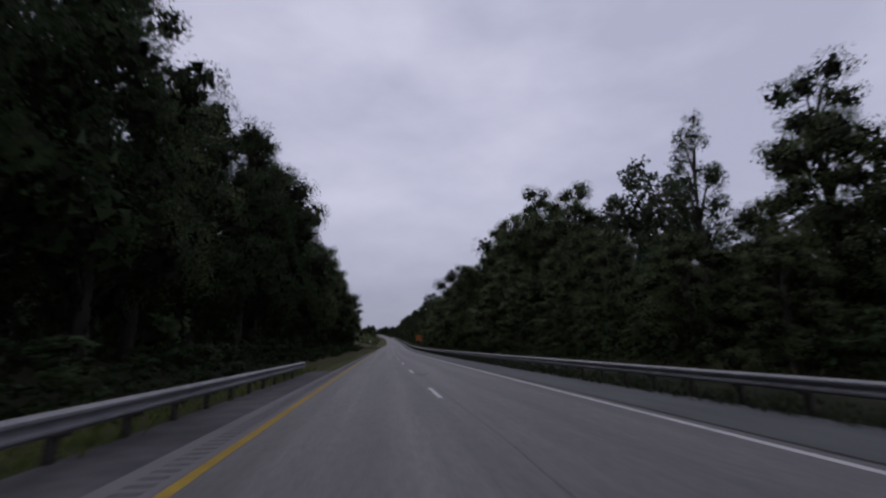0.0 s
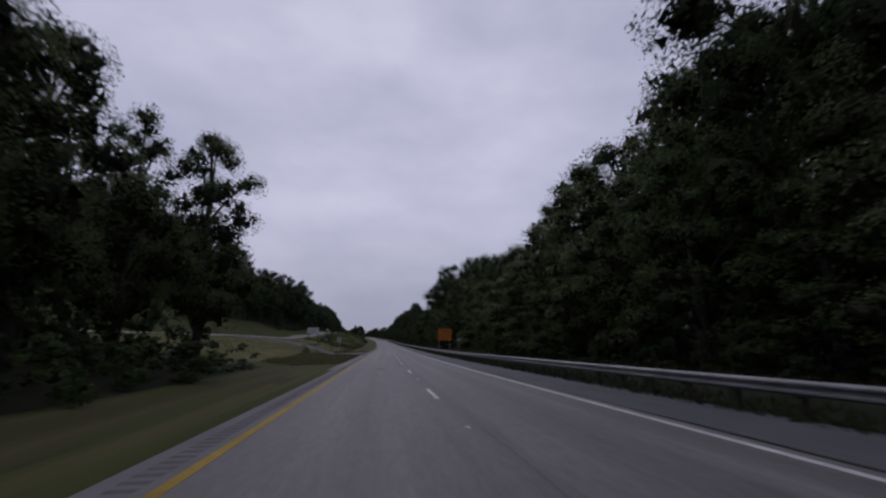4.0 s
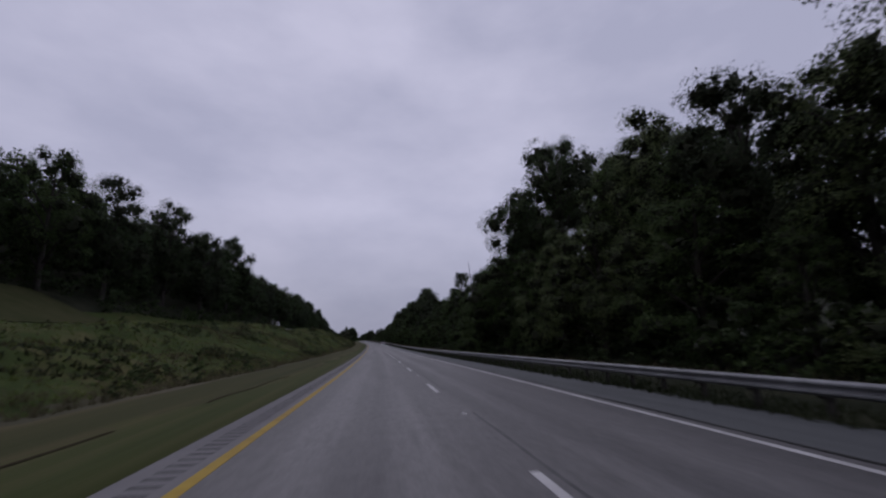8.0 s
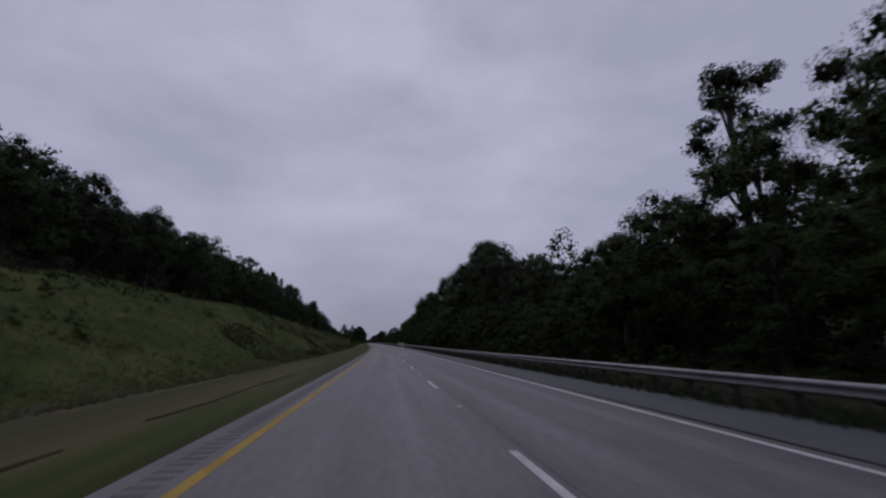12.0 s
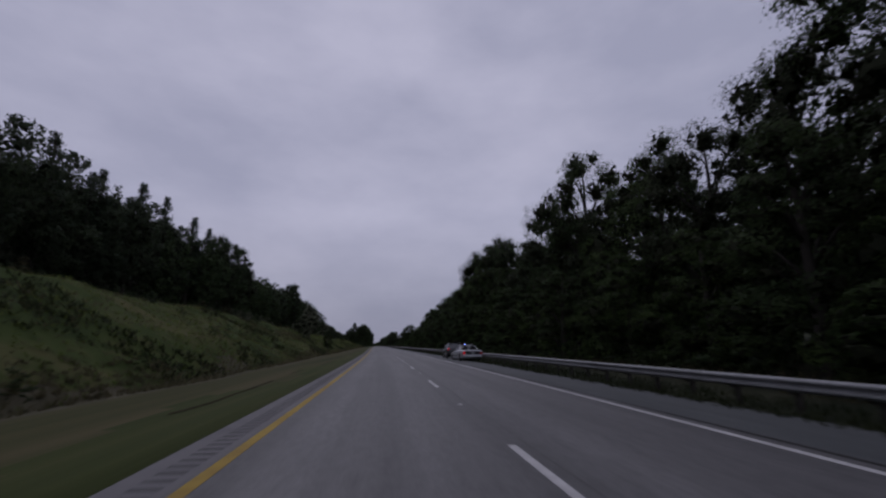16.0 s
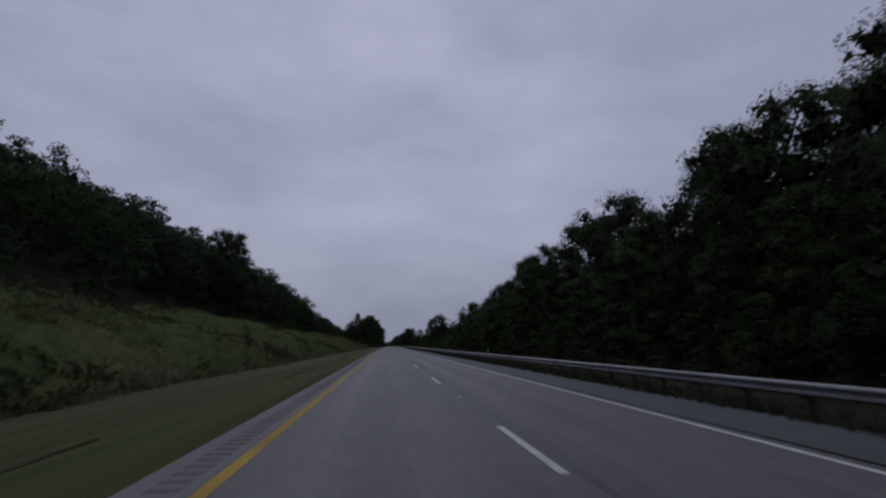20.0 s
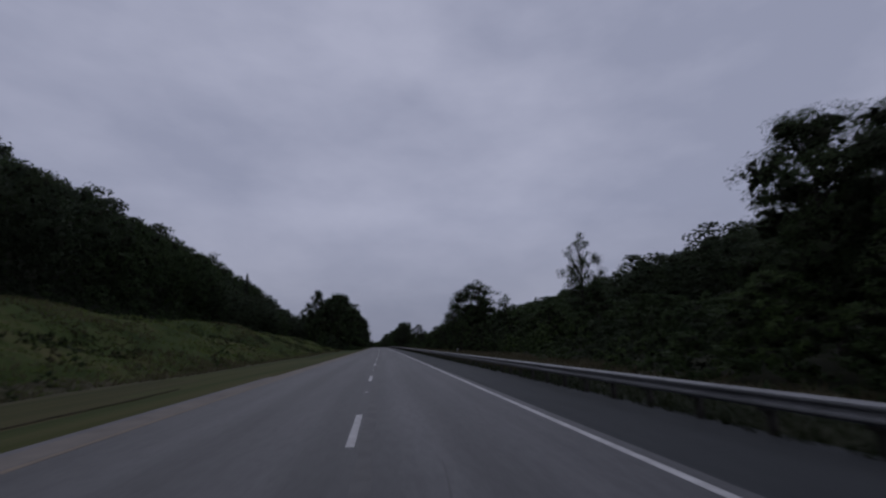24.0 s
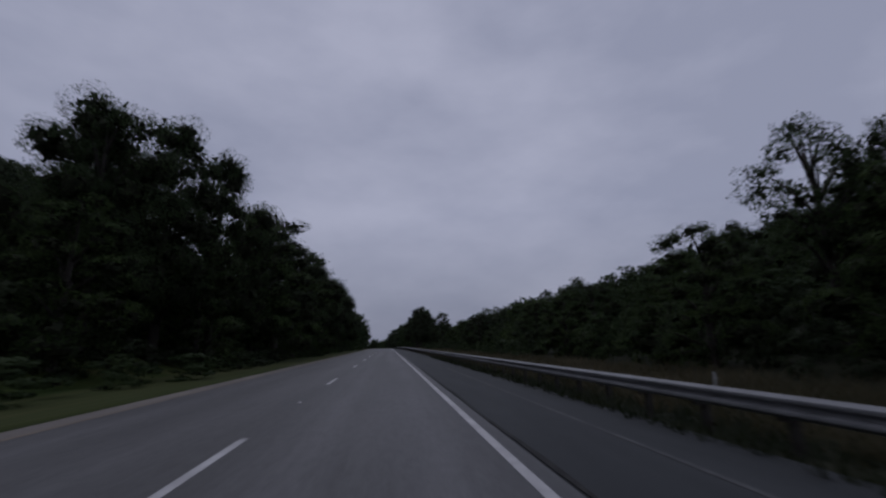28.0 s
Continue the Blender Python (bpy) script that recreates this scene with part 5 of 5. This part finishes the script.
van_line = [(0.0, 0.84, 0.40, 1.00), (0.05, 0.90, 0.35, 1.045), (0.22, 0.93, 0.30, 1.06), (0.9, 0.95, 0.27, 1.07), (2.2, 0.95, 0.25, 1.04), (3.3, 0.95, 0.25, 1.02), (3.75, 0.94, 0.26, 1.00), (4.3, 0.92, 0.28, 0.92), (4.65, 0.84, 0.32, 0.80), (4.80, 0.66, 0.40, 0.66)]
van = motor_car("minivan", turned(533.7, 6.25, -0.10), "dark blue minivan stopped on the shoulder ahead of the police car", CAR_DARK, van_line, ((0.10, 3.72, 0.87, 1.055), (0.42, 2.85, 0.70, 1.66)), (0.92, 3.78), 0.335, CAR_DARK, (0.02, 0.30, 0.62, 0.97))
door_details(van, 0.95, 0.88, (2.05, 2.75), (1.35, 2.3, 3.4), 0.34)
for sign in (-1, 1):
    piece("tail_lamp", box(0.22, 0.14, 0.20, (sign * 0.80, 0.09, 0.90), 0.03), RED_LAMP, van, "lit red tail lamp")
    piece("headlamp", box(0.34, 0.14, 0.17, (sign * 0.64, 4.62, 0.68), 0.03), LENS, van, "clear headlamp")
    piece("roof_rail", tube([(sign * 0.62, 0.6, 1.72), (sign * 0.62, 0.8, 1.77), (sign * 0.62, 2.3, 1.77), (sign * 0.62, 2.6, 1.72)], [0.016] * 4, 6), TRIM, van)
    piece("rear_bumper_reflector", box(0.18, 0.02, 0.05, (sign * 0.62, -0.015, 0.52), 0.005), RED_DULL, van)
plate = piece("number_plate", box(0.31, 0.015, 0.16, (0.0, -0.012, 0.76), 0.004), SIGN_WHITE, van, "pale number plate")
piece("plate_bar", box(0.20, 0.004, 0.045, (0.0, -0.021, 0.82), 0.001), INK_GREY, plate)
piece("rear_bumper", box(1.74, 0.16, 0.22, (0, 0.03, 0.40), 0.05), TRIM, van)

# a pale-roofed truck on the far carriageway
truck_line = [(0.0, 0.85, 0.55, 1.05), (0.08, 0.95, 0.50, 1.18), (0.6, 1.0, 0.48, 1.22), (2.6, 1.0, 0.46, 1.22), (4.0, 1.0, 0.46, 1.20), (5.0, 0.98, 0.48, 1.15), (5.6, 0.93, 0.50, 1.05), (5.8, 0.8, 0.58, 0.92)]
truck = motor_car("pickup_truck", pose(*P(388, -31, land(388, -31) + 0.06), 0, 0, 180 + table_at(HEAD, 388)), "dark blue truck with a white roof board on the far carriageway", CAR_DARK, truck_line, ((0.15, 4.2, 0.92, 1.2), (0.25, 3.4, 0.80, 1.95)), (1.1, 4.7), 0.38, CAR_DARK, (0.02, 0.45, 0.72, 0.97))
for sign in (-1, 1):
    y = 2.2 + sign * 1.15
    piece("marker_staff", tube([(0.68, y, 1.95), (0.68, y, 2.25), (0.68, y, 2.6)], [0.035, 0.035, 0.035], 6), SIGN_WHITE, truck, "short white roof staff")
    piece("headlamp", box(0.3, 0.12, 0.2, (sign * 0.72, 5.70, 0.80), 0.03), LENS, truck)
piece("roof_board", joined([box(1.5, 1.9, 0.10, (0, 2.55, 2.06), 0.02), box(1.2, 0.06, 0.12, (0, 1.8, 1.96), 0.01), box(1.2, 0.06, 0.12, (0, 3.2, 1.96), 0.01)]), SIGN_WHITE, truck, "white board over the cab")


# ---- signs ----
def bars(parent, rows, x0, z0, y, mat, name="lettering"):
    for x, z, w, h in rows:
        piece(name, box(w, 0.006, h, (x0 + x, y, z0 + z), 0.001), mat, parent)


def words(text, size, at, mat, parent):
    data = bpy.data.curves.new("words", "FONT")
    data.body, data.size, data.extrude, data.align_x = text, size, 0.003, "CENTER"
    ob = new("words", data)
    deps = bpy.context.evaluated_depsgraph_get()
    me = bpy.data.meshes.new_from_object(ob.evaluated_get(deps))
    bpy.data.objects.remove(ob)
    me.materials.clear()
    me.materials.append(mat)
    q = part("lettering", me, parent, "dark sign lettering")
    q.matrix_basis = pose(*at, 90, 0, 0)


def board_sign(name, s, x0, x1, z0, z1, label, face, post_x, post_w=0.14, ground=None):
    """A board across the road's line on upright posts; its face looks back down the road."""
    c = (x0 + x1) / 2
    g = land(s, c) if ground is None else ground
    sg = thing(name, turned(s, c, 0), label, "road sign", "")
    board = piece("board", box(x1 - x0, 0.035, z1 - z0, (0, 0, z0), 0.01), face, sg)
    for px in post_x:
        piece("post", box(post_w, 0.10, z1 - 0.2 - g + 0.3, (px - c, 0.075, g - 0.3), 0.01), POST if name == "guide_sign" else STEEL, sg, "upright metal sign post")
    return sg, board


orange, board = board_sign("construction_sign", 230, 10.68, 13.88, 2.22, 4.92, "large orange roadworks sign with black lettering on two posts", SIGN_ORANGE, (10.9, 13.4))
w, h = 3.20, 2.70
for x, z, ww, hh in ((0, 2.22 + 0.06, w - 0.16, 0.03), (0, 4.92 - 0.09, w - 0.16, 0.03), (0, 4.07, w - 0.3, 0.035)):
    piece("border", box(ww, 0.006, hh, (x, -0.019, z), 0.001), INK, board)
for sign in (-1, 1):
    piece("border", box(0.03, 0.006, h - 0.16, (sign * (w / 2 - 0.095), -0.019, 2.30), 0.001), INK, board)
lettering = random.Random(5)


def letter_row(z, spans, tall):
    for a, b in spans:
        x = a
        while x < b - 0.05:
            ww = lettering.uniform(0.12, 0.19)
            q = min(ww, b - x)
            piece("lettering", box(q, 0.006, tall, (x + q / 2, -0.019, z), 0.001), INK, board)
            x += ww + 0.11


letter_row(4.25, ((-1.15, 1.25),), 0.27)
letter_row(3.55, ((-1.35, -0.25), (0.1, 1.30)), 0.21)
letter_row(3.02, ((-1.30, 0.05), (0.35, 1.25)), 0.21)
letter_row(2.47, ((-0.95, -0.05),), 0.22)
words("35", 0.52, (0.70, -0.020, 2.45), INK, board)

back, board = board_sign("guide_sign", 266.3, -24.9, -21.55, 4.52, 6.27, "pale grey highway board with faded lettering beside the far carriageway", SIGN_WHITE, (-24.5, -21.8))
bars(board, ((-0.25, 0.85, 1.8, 0.10), (0.1, 0.5, 1.0, 0.08)), 0, 4.52, -0.02, INK_GREY)
small, board = board_sign("regulatory_sign", 214.3, -10.80, -10.02, 2.05, 2.80, "small white notice with dark lines of lettering on a post", SIGN_WHITE, (-10.41,), 0.07)
bars(board, ((0, 0.56, 0.56, 0.07), (0.02, 0.38, 0.50, 0.07), (-0.02, 0.20, 0.54, 0.07)), 0, 2.05, -0.02, INK)
marker, board = board_sign("mile_marker", 201.4, 11.05, 11.55, 2.08, 2.32, "narrow pale roadside marker on a thin post", SIGN_WHITE, (11.3,), 0.06)
for s, x, z in ((858.4, 12.4, -0.02), (655, 9.4, 0.55), (789, 11.0, 0.55)):
    mk, board = board_sign("delineator", s, x - 0.06, x + 0.06, z, z + 0.45, "short white roadside delineator post in the dry grass", SIGN_WHITE, (x,), 0.05)
far, board = board_sign("guide_sign", 1165, 13.0, 21.2, 5.4, 9.6, "wide pale green highway guide sign on tall posts", SIGN_GREEN, (14.2, 17.0, 20.0), 0.2)
bars(board, ((-1.4, 2.5, 4.2, 0.5), (-0.6, 1.4, 5.0, 0.5), (-2.0, 0.5, 2.6, 0.4)), 0, 5.4, -0.02, SIGN_WHITE)

# ---- a mowing tractor in the median ----
g = land(257, -18.7)
tractor = thing("tractor", turned(257, -18.7, g, 80), "dark green mowing tractor with a cutter deck in the median grass", "tractor")
for x in (-0.72, 0.72):
    wheel(tractor, x, -0.75, 0.62, 1 if x > 0 else -1, 6)
    wheel(tractor, x * 0.86, 1.15, 0.38, 1 if x > 0 else -1, 6)
piece("bonnet", hull([(0.25, 0.34, 0.62, 1.16), (0.6, 0.36, 0.55, 1.16), (1.3, 0.34, 0.55, 1.08), (1.6, 0.26, 0.62, 0.98)]), TRACTOR, tractor, smooth=True)
piece("chassis", box(0.5, 2.2, 0.28, (0, 0.1, 0.42), 0.05), TRIM, tractor)
piece("seat", joined([box(0.5, 0.45, 0.14, (0, -0.62, 0.98), 0.05), box(0.5, 0.12, 0.5, (0, -0.84, 1.05), 0.05)]), SEAT, tractor)
for x in (-0.66, 0.66):
    piece("mudguard", joined([box(0.30, 0.95, 0.06, (x, -0.75, 1.24), 0.02), box(0.30, 0.06, 0.4, (x, -1.22, 0.88), 0.02)]), TRACTOR, tractor)
    piece("roll_bar", tube([(x * 0.75, -1.05, 0.9), (x * 0.75, -1.05, 1.7), (x * 0.62, -1.05, 1.98)], [0.04, 0.04, 0.04], 6), TRIM, tractor)
piece("roll_bar", tube([(-0.41, -1.05, 1.98), (0, -1.05, 2.02), (0.41, -1.05, 1.98)], [0.04, 0.04, 0.04], 6), TRIM, tractor)
piece("steering_wheel", joined([tube([(0.2 * math.cos(k * 0.698), -0.12 + 0.1 * math.sin(k * 0.698), 1.32 + 0.17 * math.sin(k * 0.698)) for k in range(10)], [0.018] * 10, 5), tube([(0, 0.25, 1.0), (0, 0.02, 1.2), (0, -0.12, 1.32)], [0.03, 0.025, 0.02], 5)]), TRIM, tractor)
piece("exhaust", tube([(0.22, 1.1, 1.05), (0.22, 1.1, 1.4), (0.22, 1.1, 1.7)], [0.035, 0.035, 0.03], 6), TRIM, tractor)
piece("cutter_deck", joined([box(1.9, 1.3, 0.22, (0, -2.1, 0.22), 0.05), box(0.3, 0.7, 0.12, (0, -1.35, 0.42), 0.02), box(0.5, 0.4, 0.22, (0, -2.1, 0.44), 0.04)]), TRACTOR, tractor, "low mower deck behind the tractor")

# ---- the median crossover and the far carriageway ----
secs = []
for x, a, b in CROSS:
    a += 0.5 * noise.noise((x * 0.5, 1, 0))
    b += 0.6 * noise.noise((x * 0.5, 9, 0))
    secs.append([P(a + (b - a) * k / 14, x, max(land(a + (b - a) * k / 14, x) + (0.07 if x < -5.5 else 0.05), -0.11 if x > -5.5 else -9) - (0.25 if k in (0, 14) else 0)) for k in range(15)])
v, f = lofted(secs)
tagged(new("crossover_road", mesh("crossover_road", v, f, CROSSING)), "rough worn asphalt crossover through the grassy median", "road", kind="structure")
secs = [[P(s, x, land(s, x) + 0.06) for x in (-38, -33, -28)] for s in range(40, 1100, 4)]
v, f = lofted(secs)
tagged(new("far_carriageway", mesh("far_carriageway", v, f, SHOULDER_LEFT)), "far carriageway on the higher side of the median", "road", kind="structure")
secs = []
for s in range(100, 264, 4):
    z = land(s, -28)
    secs.append([P(s, x, z + q) for x, q in ((-27.75, 0.0), (-27.75, 0.09), (-27.6, 0.11), (-27.45, 0.09), (-27.4, -0.12))])
v, f = lofted(secs, True)
tagged(new("kerb", mesh("kerb", v, f, CONCRETE)), "pale concrete kerb along the far carriageway", "kerb", kind="structure")

# ---- a dead trunk over the woods, and the far ridge ----
g = land(337, 17.3)
snag = thing("dead_tree", turned(337, 18.7, g), "bare dead trunk standing over the green woods", "tree")
piece("trunk", tube([(0, 0, -0.3), (0.1, 0, 5), (-0.1, 0.1, 10), (-0.5, 0.1, 14.5), (-1.0, 0.2, 18.7 - g)], [0.26, 0.22, 0.17, 0.10, 0.03], 7), BARK, snag)
for z, dx, dy, l in ((11.5, 0.8, 0.2, 2.0), (13.2, -0.9, -0.3, 1.5), (15.2, 0.7, 0.3, 1.1)):
    piece("limb", tube([(-0.3 * (z - 10) / 4, 0.1, z), (dx * 0.5 * l - 0.3, dy * l, z + 0.5 * l), (dx * l - 0.3, dy * l, z + 1.1 * l)], [0.06, 0.04, 0.015], 5), BARK, snag)
RIDGE = material("far_woods_painted_haze", ((0.030, 0.038, 0.042), (0.042, 0.052, 0.056)), scale=0.02, detail=9, rough=1.0, bump=1.0, bump_scale=0.06, spec=0.05)
# the haze of distance is painted on as a weak bluish glow of the hills
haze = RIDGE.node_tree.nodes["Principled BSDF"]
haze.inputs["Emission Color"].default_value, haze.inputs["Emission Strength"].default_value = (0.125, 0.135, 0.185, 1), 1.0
secs = []
for i in range(9):
    y = 2350 + i * 130
    row = []
    for x in range(-2600, 2601, 40):
        up = 92 * (0.62 + 0.45 * abs(noise.noise((x * 0.0021, i * 0.1, 2.0))) + 0.25 * smooth01(max(0.0, min(1.0, (x + 150) / 500)))) + 7 * noise.noise((x * 0.012, i, 4.0))
        row.append(Vector((x, y, 12 + up * math.sin(math.pi * (i + 1) / 12))))
    secs.append(row)
v, f = lofted(secs)
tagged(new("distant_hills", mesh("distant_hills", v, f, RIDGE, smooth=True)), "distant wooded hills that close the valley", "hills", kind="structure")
